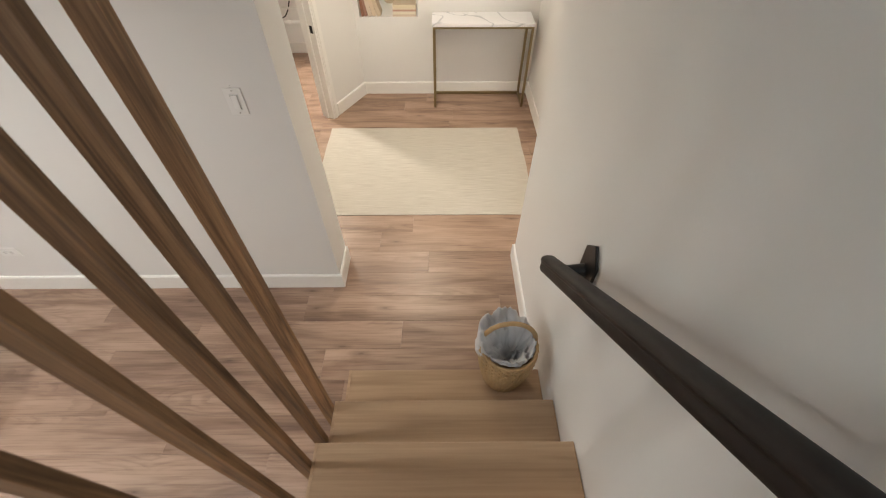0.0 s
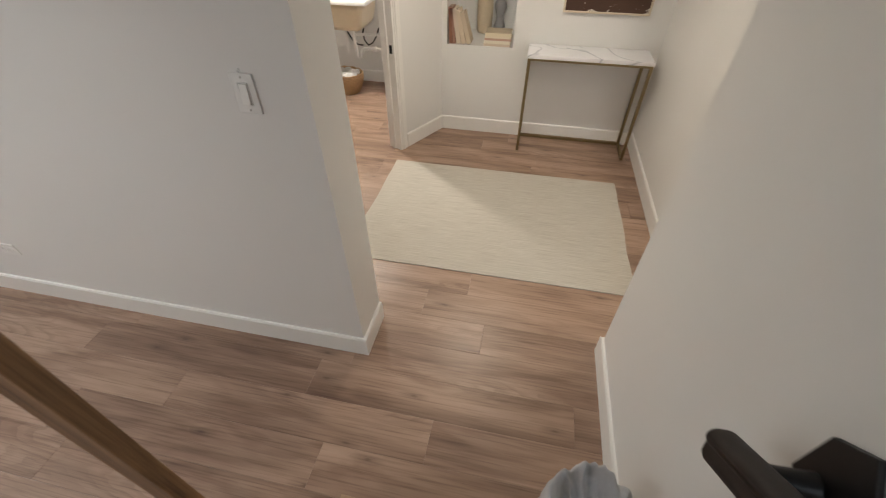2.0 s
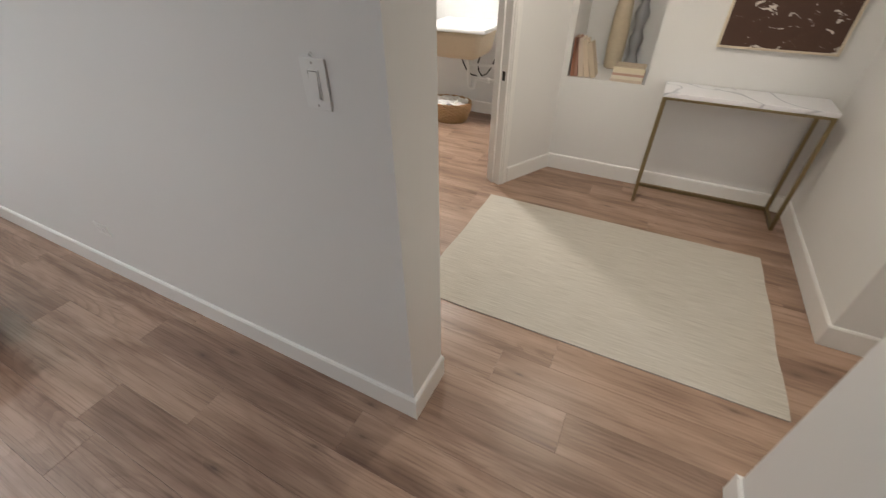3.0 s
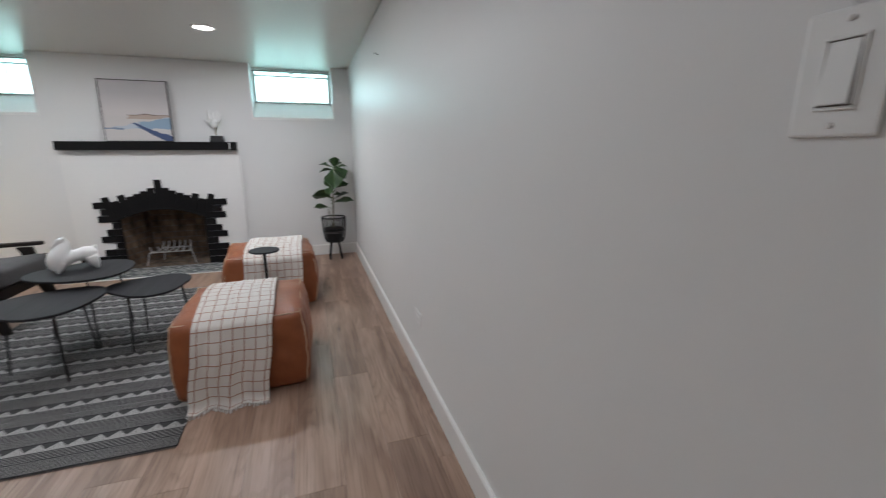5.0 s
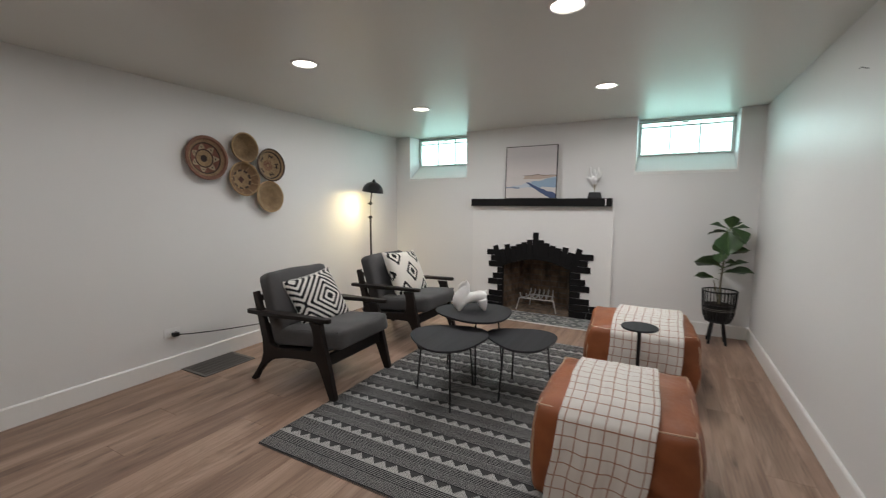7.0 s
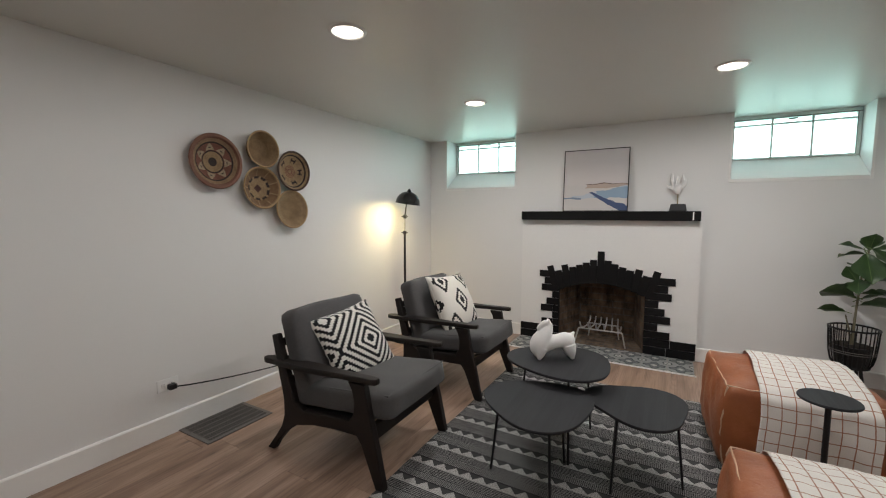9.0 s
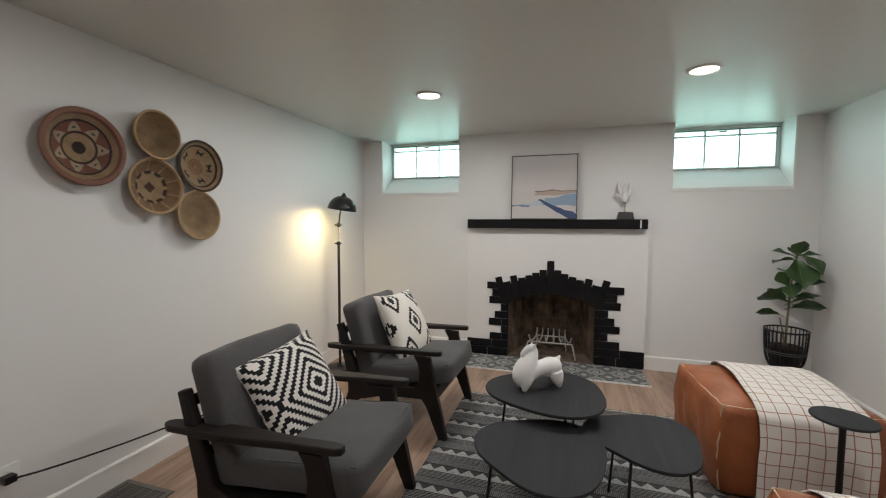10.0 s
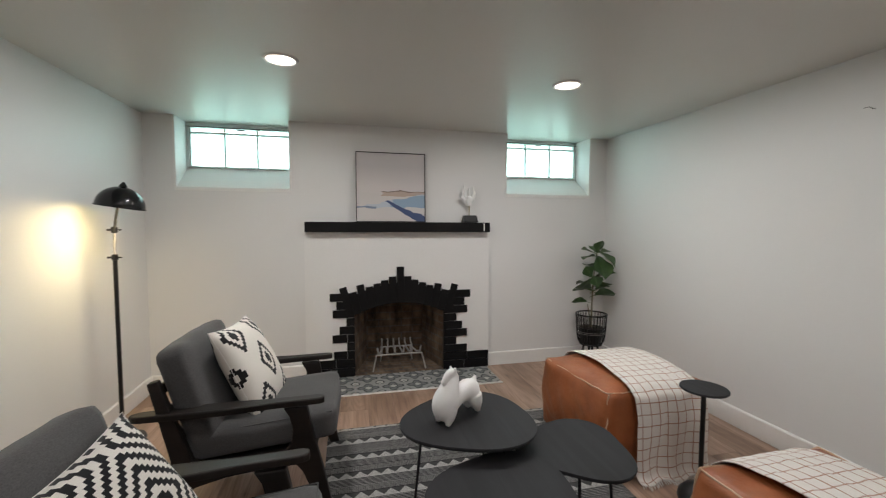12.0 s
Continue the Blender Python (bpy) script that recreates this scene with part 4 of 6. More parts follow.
# ---- switch, outlets, vent, downlights ----
def plate(name, label, category, m, w, h):
    ob = thing(name, label, category, m)
    bm = boxes((-w / 2, w / 2, -h / 2, h / 2, 0, 0.006))
    part("cover_plate", bm, M_PLASTIC, ob, bevel=0.003)
    return ob


# local x along the wall, y up, z out of the wall
N_FACE = lambda x, z: Matrix.Translation((x, NY, z)) @ Matrix(((-1, 0, 0, 0), (0, 0, -1, 0), (0, 1, 0, 0), (0, 0, 0, 1)))
S_FACE = lambda x, z: Matrix.Translation((x, SY, z)) @ Matrix(((1, 0, 0, 0), (0, 0, 1, 0), (0, 1, 0, 0), (0, 0, 0, 1)))
sw = plate("light_switch", "white rocker light switch on the wall", "light switch", N_FACE(-1.402, 1.297), 0.076, 0.12)
part("rocker_frame", boxes((-0.0175, 0.0175, 0.031, 0.0345, 0.006, 0.0088), (-0.0175, 0.0175, -0.0345, -0.031, 0.006, 0.0088), (-0.0175, -0.0145, -0.031, 0.031, 0.006, 0.0088), (0.0145, 0.0175, -0.031, 0.031, 0.006, 0.0088)), M_PLASTIC, sw, bevel=0.0008)
# shade in the gap round the rocker, put in as a dark grey sheet
part("rocker_gap_shade", boxes((-0.0145, 0.0145, -0.031, 0.031, 0.006, 0.0064)), M_VENT, sw, "dark grey sheet as shade round the rocker")
bm = bmesh.new()
prism(bm, [(-0.0295, 0.0066), (0.0295, 0.0066), (0.0295, 0.0085), (-0.0295, 0.0140)], Matrix(((0, 0, 1, -0.013), (1, 0, 0, 0), (0, 1, 0, 0), (0, 0, 0, 1))), 0.026)
part("rocker", bm, M_PLASTIC, sw, bevel=0.001)
for s in (-1, 1):
    bm = bmesh.new()
    lathe(bm, [(0.0032, 0.0055), (0.0032, 0.0068), (0.002, 0.0074)], 10, Matrix.Translation((0, s * 0.049, 0)))
    part("screw", bm, M_STEEL, sw, smooth=True)
bm = bmesh.new()
tube(bm, [(0, 0.060, 0.003), (0.004, 0.067, 0.006), (0.0, 0.071, 0.004), (-0.004, 0.067, 0.003)], 0.002, 6)
part("paint_drip", bm, M_PLASTIC, sw)


def outlet(m):
    ob = plate("wall_outlet", "white duplex outlet low on the wall", "outlet", m, 0.115, 0.072)
    for s in (-1, 1):
        bm = bmesh.new()
        lathe(bm, [(0.0165, 0.0055), (0.0165, 0.0085), (0.015, 0.009)], 20, Matrix.Translation((s * 0.02, 0, 0)))
        rec = part("receptacle", bm, M_PLASTIC, ob, smooth=True)
        for q in (-1, 1):
            part("slot", boxes((s * 0.02 - 0.004, s * 0.02 + 0.004, q * 0.006 - 0.001, q * 0.006 + 0.001, 0.0088, 0.0094)), M_BLACK, rec)
    return ob


outlet(N_FACE(-3.095, 0.356))
outlet(S_FACE(-3.195, 0.30))
bm = bmesh.new()
tube(bm, [(0, 0, 0), (0.004, 0.004, 0.012), (0.012, 0.012, 0.022), (0.03, 0.010, 0.024)], 0.0018, 6)
hook = thing("wall_hook", "small bent wire nail high on the wall", "hook", N_FACE(-4.081, 1.858))
part("wire", bm, M_BLACK, hook)

vent = thing("floor_vent", "grey metal floor register with fine louvres", "vent", pose(-3.445, -1.69, 0.001))
part("frame", boxes((-0.21, 0.21, -0.155, -0.13, 0, 0.006), (-0.21, 0.21, 0.13, 0.155, 0, 0.006), (-0.21, -0.185, -0.13, 0.13, 0, 0.006), (0.185, 0.21, -0.13, 0.13, 0, 0.006)), M_VENT, vent, bevel=0.002)
part("duct", boxes((-0.185, 0.185, -0.13, 0.13, 0.0002, 0.0012)), M_BLACK, vent)
for k in range(5):
    y = -0.104 + 0.052 * k
    part("bar", boxes((-0.185, 0.185, y - 0.004, y + 0.004, 0.0015, 0.006)), M_VENT, vent)
for k in range(24):
    x = -0.177 + 0.0154 * k
    bm = boxes((-0.004, 0.004, -0.13, 0.13, -0.0008, 0.0008))
    part("louvre", bm, M_VENT, vent, m=pose(x, 0, 0.0038, 0, 32, 0))


def downlight(x, y):
    ob = thing("ceiling_downlight", "round recessed ceiling light with a white trim, lit", "ceiling light", pose(x, y, CEIL), "ceiling downlights")
    bm = bmesh.new()
    lathe(bm, [(0.068, -0.004), (0.072, -0.009), (0.084, -0.006), (0.088, -0.0005), (0.068, -0.0005), (0.068, -0.004)], 36, cap=False)
    part("trim_ring", bm, M_TRIM, ob, smooth=True)
    bm = bmesh.new()
    lathe(bm, [(0.0, -0.0035), (0.03, -0.0045), (0.068, -0.003)], 32, cap=False)
    bmesh.ops.remove_doubles(bm, verts=bm.verts, dist=1e-5)
    part("diffuser", bm, M_GLASSWHITE, ob, "glowing white lens", smooth="all")
    return ob


dl = downlight(*LAMPS[0])
for x, y in LAMPS[1:]:
    copy_thing(dl, pose(x, y, CEIL))
copy_thing(dl, pose(*HALL_AT, CEIL))
# unseen downlight trim, added over the nook fill light
copy_thing(dl, pose(*NOOK_FILL_AT, CEIL))
# unseen trim, added to go with the laundry fill light
copy_thing(dl, pose(-2.4, 4.7, CEIL))

# ---- wall baskets ----
def basket(x, z, r, depth, material, label, tilt=0, lip=0.012, rim=None, flat=0.0):
    ob = thing("wall_basket", label, "basket", S_FACE(x, z) @ pose(0, 0, 0.006, -tilt, 0, 0), "woven baskets on the wall")
    bm = bmesh.new()
    lay = bm.loops.layers.uv.verify()
    seg, rings = 48, 14
    for inner in (True, False):
        grid = []
        for i in range(rings + 1):
            t = i / rings
            h = depth * (max(0.0, t - flat) / (1 - flat)) ** (2.6 - 1.6 * flat)
            rr = r * (t if inner else t * 1.015)
            zz = h + (0.007 if inner else 0.0)
            grid.append([bm.verts.new((rr * math.cos(2 * math.pi * j / seg) * (1 + 0.006 * math.sin(5 * j)), rr * math.sin(2 * math.pi * j / seg), zz)) for j in range(seg + 1)])
        for i in range(rings):
            for j in range(seg):
                try:
                    f = bm.faces.new((grid[i][j], grid[i][j + 1], grid[i + 1][j + 1], grid[i + 1][j]))
                except ValueError:
                    continue
                for lp_, (a, b) in zip(f.loops, ((i, j), (i, j + 1), (i + 1, j + 1), (i + 1, j))):
                    lp_[lay].uv = (b / seg, a / rings)
    part("bowl", bm, material, ob, smooth="all")
    bm = bmesh.new()
    tube(bm, [(r * 1.008 * math.cos(2 * math.pi * j / 40), r * 1.008 * math.sin(2 * math.pi * j / 40), depth + 0.003) for j in range(40)], lip, 8, closed=True, flat=0.7)
    part("rim", bm, rim or M_RIM_STRAW, ob, smooth=True)
    return ob


basket(-3.515, 1.612, 0.156, 0.050, M_B1, "large flat coiled basket with rust rim and triangle ring", 2, 0.013, M_RIM_RUST)
basket(-3.830, 1.725, 0.118, 0.075, M_B2, "plain straw coiled bowl basket", 2, 0.006, flat=0.60)
basket(-4.100, 1.605, 0.140, 0.055, M_B3, "straw coiled basket with dark animal figures and rings", 2, 0.006, M_RIM_DARK, flat=0.3)
basket(-3.825, 1.465, 0.138, 0.060, M_B4, "brown coiled basket with a straw star", 4, 0.006)
basket(-4.075, 1.322, 0.135, 0.055, M_B2, "round plain straw coiled basket", 4, 0.006)

# ---- rugs ----
def rug(name, label, x0, x1, y0, y1, thick, material, wave=0.0, border=None):
    ob = thing(name, label, "rug", pose(x0, y0, 0.0005))
    lx, ly = x1 - x0, y1 - y0
    bm = bmesh.new()
    def at(a, b):
        e = min(1, 12 * min(a, 1 - a, b, 1 - b))
        w = noise.noise(Vector((a * lx * 2.1, b * ly * 2.1, x0))) * wave * e
        ex = noise.noise(Vector((b * 6, x0, 3))) * 0.008 * (1 if abs(a - 0.5) == 0.5 else 0)
        ey = noise.noise(Vector((a * 6, x0, 7))) * 0.006 * (1 if abs(b - 0.5) == 0.5 else 0)
        return (a * lx + ex, b * ly + ey, thick + max(0, w))
    vs = sheet(bm, 60, 40, at, lambda a, b: (a * lx, b * ly))
    edge = [vs[i][0] for i in range(61)] + vs[60][1:] + [vs[i][40] for i in range(59, -1, -1)] + vs[0][39:0:-1]
    low = [bm.verts.new((v.co.x, v.co.y, 0)) for v in edge]
    for k in range(len(edge)):
        bm.faces.new((edge[k], edge[(k + 1) % len(edge)], low[(k + 1) % len(edge)], low[k]))
    part("rug_cloth", bm, material, ob, smooth=True)
    if border:
        for x in (0, lx):
            bm = bmesh.new()
            for k in range(int(ly / 0.011)):
                y = (k + 0.5) * 0.011
                s = 1 if x else -1
                tube(bm, [(x, y, thick * 0.6), (x + s * 0.006, y + 0.001, thick * 0.5), (x + s * 0.011, y, 0.002)], 0.0028, 5)
            f = part("fringe", bm, border, ob, "short knotted dark edge")
            f["kind"] = "stuff"
    return ob


rug("striped_rug", "black and grey flatwoven rug with triangle and pinstripe bands", -5.20, -2.885, -0.48, 0.975, 0.007, M_KILIM, 0.004, M_GREY)
rug("entry_rug", "plain cream flatwoven rug on the oak floor", -1.585, 0.175, 2.755, 3.937, 0.006, M_NATURAL, 0.004)

# ---- coffee tables, horse ----
def egg(r, stretch, k=0.10, n=48, turn=0.0):
    out = []
    for i in range(n):
        a = 2 * math.pi * i / n
        rr = r * (1 + k * math.cos(3 * a + turn))
        out.append((rr * math.cos(a) * stretch, rr * math.sin(a) / stretch))
    return out


def coffee_table(x, y, h, r, stretch, k, turn, feet):
    ob = thing("coffee_table", "blackened wood nesting table with rounded triangular top on thin metal legs", "coffee table", pose(x, y, 0.0085), "nesting coffee tables")
    bm = bmesh.new()
    o = egg(r, stretch, k, 64, turn)
    lo, hi = [bm.verts.new((a * 0.985, b * 0.985, h - 0.015)) for a, b in o], [bm.verts.new((a, b, h - 0.006)) for a, b in o]
    tp = [bm.verts.new((a * 0.992, b * 0.992, h - 0.001)) for a, b in o]
    bm.faces.new(lo[::-1])
    bm.faces.new(tp)
    for p, q in ((lo, hi), (hi, tp)):
        for i in range(64):
            bm.faces.new((p[i], p[(i + 1) % 64], q[(i + 1) % 64], q[i]))
    part("tabletop", bm, M_TABLE, ob, smooth=True)
    for a in feet:
        c, s = math.cos(radians(a)), math.sin(radians(a))
        bm = bmesh.new()
        tube(bm, [(r * 0.74 * c, r * 0.74 * s, h - 0.02), (r * 0.90 * c, r * 0.90 * s, 0.001)], 0.0062, 8)
        part("leg", bm, M_BLACK, ob, smooth=True)
    return ob


coffee_table(-4.263, 0.153, 0.464, 0.273, 0.963, 0.072, 4.36, (25, 145, 265))
coffee_table(-3.832, 0.156, 0.403, 0.257, 1.016, 0.086, -1.08, (30, 160, 275))
coffee_table(-4.100, 0.562, 0.377, 0.228, 1.0, 0.108, 5.19, (95, 215, 335))


def horse(m):
    """A stout stylised ceramic horse."""
    bm = bmesh.new()
    def blob(pts, rads, seg=14):
        """A limb through the points, rounded between them."""
        q, r, n = [], [], len(pts)
        for i in range(n - 1):
            a, b, c, d = (Vector((*pts[max(0, min(n - 1, i + k))], rads[max(0, min(n - 1, i + k))])) for k in (-1, 0, 1, 2))
            for t in (0, 0.2, 0.4, 0.6, 0.8):
                v = 0.5 * (2 * b + (c - a) * t + (2 * a - 5 * b + 4 * c - d) * t * t + (3 * b - a - 3 * c + d) * t ** 3)
                q.append(v[:3])
                r.append(v[3])
        tube(bm, q + [pts[-1]], r + [rads[-1]], seg)
    blob([(0.086, 0, 0.030), (0.092, 0, 0.068), (0.083, 0, 0.108), (0.062, 0, 0.148), (0.042, 0, 0.184), (0.032, 0, 0.212), (0.038, 0, 0.234)], [0.040, 0.059, 0.062, 0.052, 0.039, 0.028, 0.019], 24)
    blob([(0.030, 0, 0.226), (0.058, 0, 0.231), (0.082, 0, 0.216), (0.099, 0, 0.199), (0.107, 0, 0.190)], [0.022, 0.020, 0.016, 0.013, 0.008], 18)
    blob([(0.060, 0, 0.095), (0.010, 0, 0.106), (-0.035, 0, 0.112), (-0.075, 0, 0.114), (-0.108, 0, 0.106), (-0.130, 0, 0.094)], [0.055, 0.046, 0.046, 0.054, 0.050, 0.028], 24)
    blob([(-0.112, 0, 0.145), (-0.130, 0, 0.160), (-0.138, 0, 0.174)], [0.018, 0.012, 0.006])
    for s in (-1, 1):
        blob([(0.084, s * 0.024, 0.070), (0.092, s * 0.030, 0.036), (0.098, s * 0.032, 0.012), (0.099, s * 0.032, 0.0)], [0.042, 0.030, 0.017, 0.012])
        blob([(-0.098, s * 0.020, 0.088), (-0.108, s * 0.028, 0.050), (-0.118, s * 0.031, 0.014), (-0.120, s * 0.031, 0.0)], [0.046, 0.036, 0.018, 0.012])
        blob([(0.032, s * 0.013, 0.238), (0.034, s * 0.016, 0.262)], [0.011, 0.005], 8)
    ob = part("horse_figurine", bm, M_WHITE, None, smooth="all", m=m)
    r = ob.modifiers.new("fuse", "REMESH")
    r.mode, r.voxel_size, r.use_smooth_shade = "VOXEL", 0.0035, True
    s = ob.modifiers.new("smooth", "SMOOTH")
    s.iterations, s.factor = 14, 0.6
    return tagged(ob, "small white ceramic horse figurine on the coffee table", "figurine")


horse(pose(-4.282, 0.104, 0.4717, 0, 0, -57) @ Matrix.Scale(0.88, 4))

# ---- side table ----
st = thing("drink_table", "small black pedestal drink table with a round top", "side table", pose(-4.15, 1.255, 0))
bm = bmesh.new()
lathe(bm, [(0.098, 0.540), (0.101, 0.543), (0.101, 0.548), (0.099, 0.551)], 40)
part("top", bm, M_TABLE, st, smooth=True)
bm = bmesh.new()
tube(bm, [(0, 0, 0.07), (0, 0, 0.54)], 0.011, 12)
part("stem", bm, M_BLACK, st, smooth=True)
bm = bmesh.new()
lathe(bm, [(0.088, 0.0), (0.094, 0.012), (0.088, 0.04), (0.065, 0.066), (0.03, 0.08), (0.012, 0.084)], 32)
part("base", bm, M_BLACK, st, "rounded black base", smooth=True)


# ---- poufs and throws ----
def pouf(x, y, rz, sx, sy, h, seed):
    ob = thing("leather_pouf", "square caramel leather pouf with raised stitched seams", "pouf", pose(x, y, 0, 0, 0, rz), "leather poufs")
    bm = bmesh.new()
    soft_box(bm, sx, sy, h - 0.01, 0.03, 0.012, 22, sag=0.10, wob=0.010, seed=seed)
    for v in bm.verts:
        q = v.co
        k = abs(q.x / (sx / 2)) * abs(q.y / (sy / 2))
        if q.z > 0:
            q.z += 0.032 * (1 - abs(q.x / (sx / 2)) ** 2.2) * (1 - abs(q.y / (sy / 2)) ** 2.2) * min(1, q.z / (h * 0.45)) + 0.006 * k ** 4
        # slack folds in the side panels, none at the seams
        u, v, w = q.x / (sx / 2), q.y / (sy / 2), q.z / (h / 2)
        slack = max(0.0, 1 - min(abs(u), abs(v)) ** 4) * max(0.0, 1 - w * w) ** 0.5
        along = q.y if abs(u) > abs(v) else q.x
        crease = 0.35 - abs(noise.noise(Vector((along * 6.5 + seed + 1.5 * w, w * 1.1, seed + (3 if u + v > 0 else 7)))))
        out = 0.024 * crease * slack + 0.006 * (1 - w) * slack
        if abs(u) > abs(v):
            q.x += math.copysign(out, u)
        else:
            q.y += math.copysign(out, v)
        q.z += h / 2
        q.z = max(q.z, 0.001)
    part("cover", bm, M_LEATHER, ob, smooth="all")
    bm = bmesh.new()
    rng = random.Random(int(seed))
    ax, ay = sx / 2 - 0.012, sy / 2 - 0.012
    cs = [(-ax, -ay), (ax, -ay), (ax, ay), (-ax, ay)]
    pts = []
    for k in range(4):
        (x0, y0), (x1, y1) = cs[k], cs[(k + 1) % 4]
        for i in range(14):
            t = i / 14
            px, py = x0 + (x1 - x0) * t, y0 + (y1 - y0) * t
            q = abs(px / ax) * abs(py / ay)
            pts.append((px + rng.uniform(-.003, .003), py + rng.uniform(-.003, .003), h - 0.012 + 0.006 * q ** 4 + rng.uniform(-.002, .002)))
    tube(bm, pts, 0.0038, 6, closed=True)
    part("top_seam", bm, M_WELT, ob, "raised pale stitched seam", smooth=True)
    for cx, cy in cs:
        bm = bmesh.new()
        pts = []
        for i in range(13):
            t = i / 12
            z = 0.02 + (h - 0.03) * t
            b = 1 + 0.10 * 0.5 * math.sin(math.pi * (1 - t))
            pts.append((cx * b * 1.012 + rng.uniform(-.004, .004), cy * b * 1.012 + rng.uniform(-.004, .004), z))
        tube(bm, pts, 0.0045, 6)
        part("corner_seam", bm, M_WELT, ob, "raised pale stitched seam", smooth=True)
    return ob


def throw(x, y, rz, sx, h, y0, y1, slide, seed):
    """A runner laid over a pouf from its far edge down its near side to the floor."""
    ob = thing("throw_blanket", "off-white throw with a rust grid draped over the leather pouf", "blanket", pose(x, y, 0, 0, 0, rz), "throws over the poufs")
    f = sx / 2
    path = [(-f - 0.035, h - 0.12), (-f - 0.026, h - 0.03), (-f + 0.02, h + 0.010), (-f * 0.72, h + 0.034), (-f * 0.35, h + 0.052), (0, h + 0.056), (f * 0.35, h + 0.052), (f * 0.72, h + 0.035), (f - 0.02, h + 0.010), (f + 0.026, h - 0.025),
            (f + 0.054, h * 0.7), (f + 0.066, h * 0.45), (f + 0.066, h * 0.2), (f + 0.070, 0.03), (f + 0.088, 0.011), (f + 0.115, 0.010)]
    acc = [0.0]
    for (a, b), (c, d) in zip(path, path[1:]):
        acc.append(acc[-1] + math.hypot(c - a, d - b))
    total = acc[-1]
    def along(s):
        for i in range(len(path) - 1):
            if s <= acc[i + 1] or i == len(path) - 2:
                t = (s - acc[i]) / (acc[i + 1] - acc[i])
                return path[i][0] + (path[i + 1][0] - path[i][0]) * t, path[i][1] + (path[i + 1][1] - path[i][1]) * t
    def at(a, b):
        px, pz = along(a * total)
        hang = max(0, a - 0.62) / 0.38
        py = y0 + (y1 - y0) * b + slide * hang
        n = noise.noise(Vector((b * 5 + seed, a * 4, seed)))
        fold = math.sin(b * 15 + seed + 3 * noise.noise(Vector((a * 3, seed, b)))) * 0.014 * hang + 0.006 * noise.noise(Vector((b * 11, a * 9, seed)))
        flat = 1 if pz > h - 0.03 else 0
        return (px + (fold + 0.006 * max(0, n)) * (1 - flat) + 0.02 * hang * hang * n, py + 0.012 * noise.noise(Vector((a * 5, seed + 5, 0))), max(0.006, pz + flat * (0.007 * max(0, n) + 0.005 * max(0, noise.noise(Vector((b * 12, a * 16, seed)))))))
    bm = bmesh.new()
    sheet(bm, 90, 44, at, lambda a, b: (b * (y1 - y0), a * total))
    cl = part("cloth", bm, M_THROW, ob, smooth="all")
    so = cl.modifiers.new("thick", "SOLIDIFY")
    so.thickness, so.offset = 0.004, 1.0
    bm = bmesh.new()
    rng = random.Random(int(seed * 7))
    for k in range(46):
        b = (k + 0.5) / 46
        p = Vector(at(1.0, b))
        e = Vector((0.016 + rng.uniform(-.006, .010), rng.uniform(-.008, .008), 0))
        tube(bm, [p, p + e * 0.5 + Vector((0, 0, 0.001)), Vector((p.x + e.x, p.y + e.y, 0.004))], 0.0022, 4)
    fr = part("fringe", bm, M_TOWEL, ob, "off-white frayed fringe")
    fr["kind"] = "stuff"
    return ob


PA, PB = (-3.525, 1.200, 1.0, 0.62, 0.61, 0.418), (-4.740, 1.240, 4.0, 0.61, 0.65, 0.440)
pouf(*PA, 3.0)
pouf(*PB, 11.0)
throw(PA[0], PA[1], PA[2], PA[3], PA[5], -0.195, 0.165, -0.05, 1.0)
throw(PB[0], PB[1], -1.0, PB[3] + 0.05, PB[5], -0.16, 0.26, -0.01, 6.0)

# ---- plant ----
pl = thing("potted_fig", "fiddle leaf fig in a black slatted basket planter on legs", "plant", pose(-5.93, 1.83, 0))
for z, r, t in ((0.485, 0.135, 0.007), (0.33, 0.128, 0.003), (0.315, 0.127, 0.003), (0.21, 0.095, 0.008)):
    bm = bmesh.new()
    tube(bm, [(r * math.cos(2 * math.pi * j / 40), r * math.sin(2 * math.pi * j / 40), z) for j in range(40)], t, 8, closed=True)
    part("hoop", bm, M_BLACK if t != 0.003 else M_VENT, pl, smooth=True)
bm = bmesh.new()
tube(bm, [(0, 0, 0.205), (0.0, 0, 0.48)], [0.096, 0.099], 28)
for v in bm.verts:
    r = 0.088 + 0.022 * max(0, min(1, (v.co.z - 0.2) / 0.14))
    v.co.x, v.co.y = v.co.x / max(1e-6, math.hypot(v.co.x, v.co.y)) * r, v.co.y / max(1e-6, math.hypot(v.co.x, v.co.y)) * r
    v.co.z = min(v.co.z, 0.36)
part("inner_pot", bm, M_BLACK, pl, smooth=True)
for k in range(30):
    a = 2 * math.pi * k / 30
    bm = bmesh.new()
    tube(bm, [(r * math.cos(a), r * math.sin(a), z) for r, z in ((0.090, 0.205), (0.112, 0.24), (0.124, 0.30), (0.130, 0.38), (0.135, 0.485))], 0.0038, 5)
    part("rib", bm, M_BLACK, pl, smooth=True)
bm = bmesh.new()
lathe(bm, [(0.0, 0.362), (0.05, 0.37), (0.105, 0.362)], 24, cap=False)
part("soil", bm, M_SOIL, pl, smooth=True)
for k in range(4):
    a = radians(45 + 90 * k)
    bm = bmesh.new()
    tube(bm, [(0.055 * math.cos(a), 0.055 * math.sin(a), 0.215), (0.095 * math.cos(a), 0.095 * math.sin(a), 0.0)], 0.011, 10)
    part("leg", bm, M_BLACK, pl, smooth=True)
bm = bmesh.new()
STEM = [(0, 0, 0.36), (0.004, 0.0, 0.55), (-0.005, 0.01, 0.72), (0.0, 0.02, 0.90), (0.0, 0.045, 1.06)]
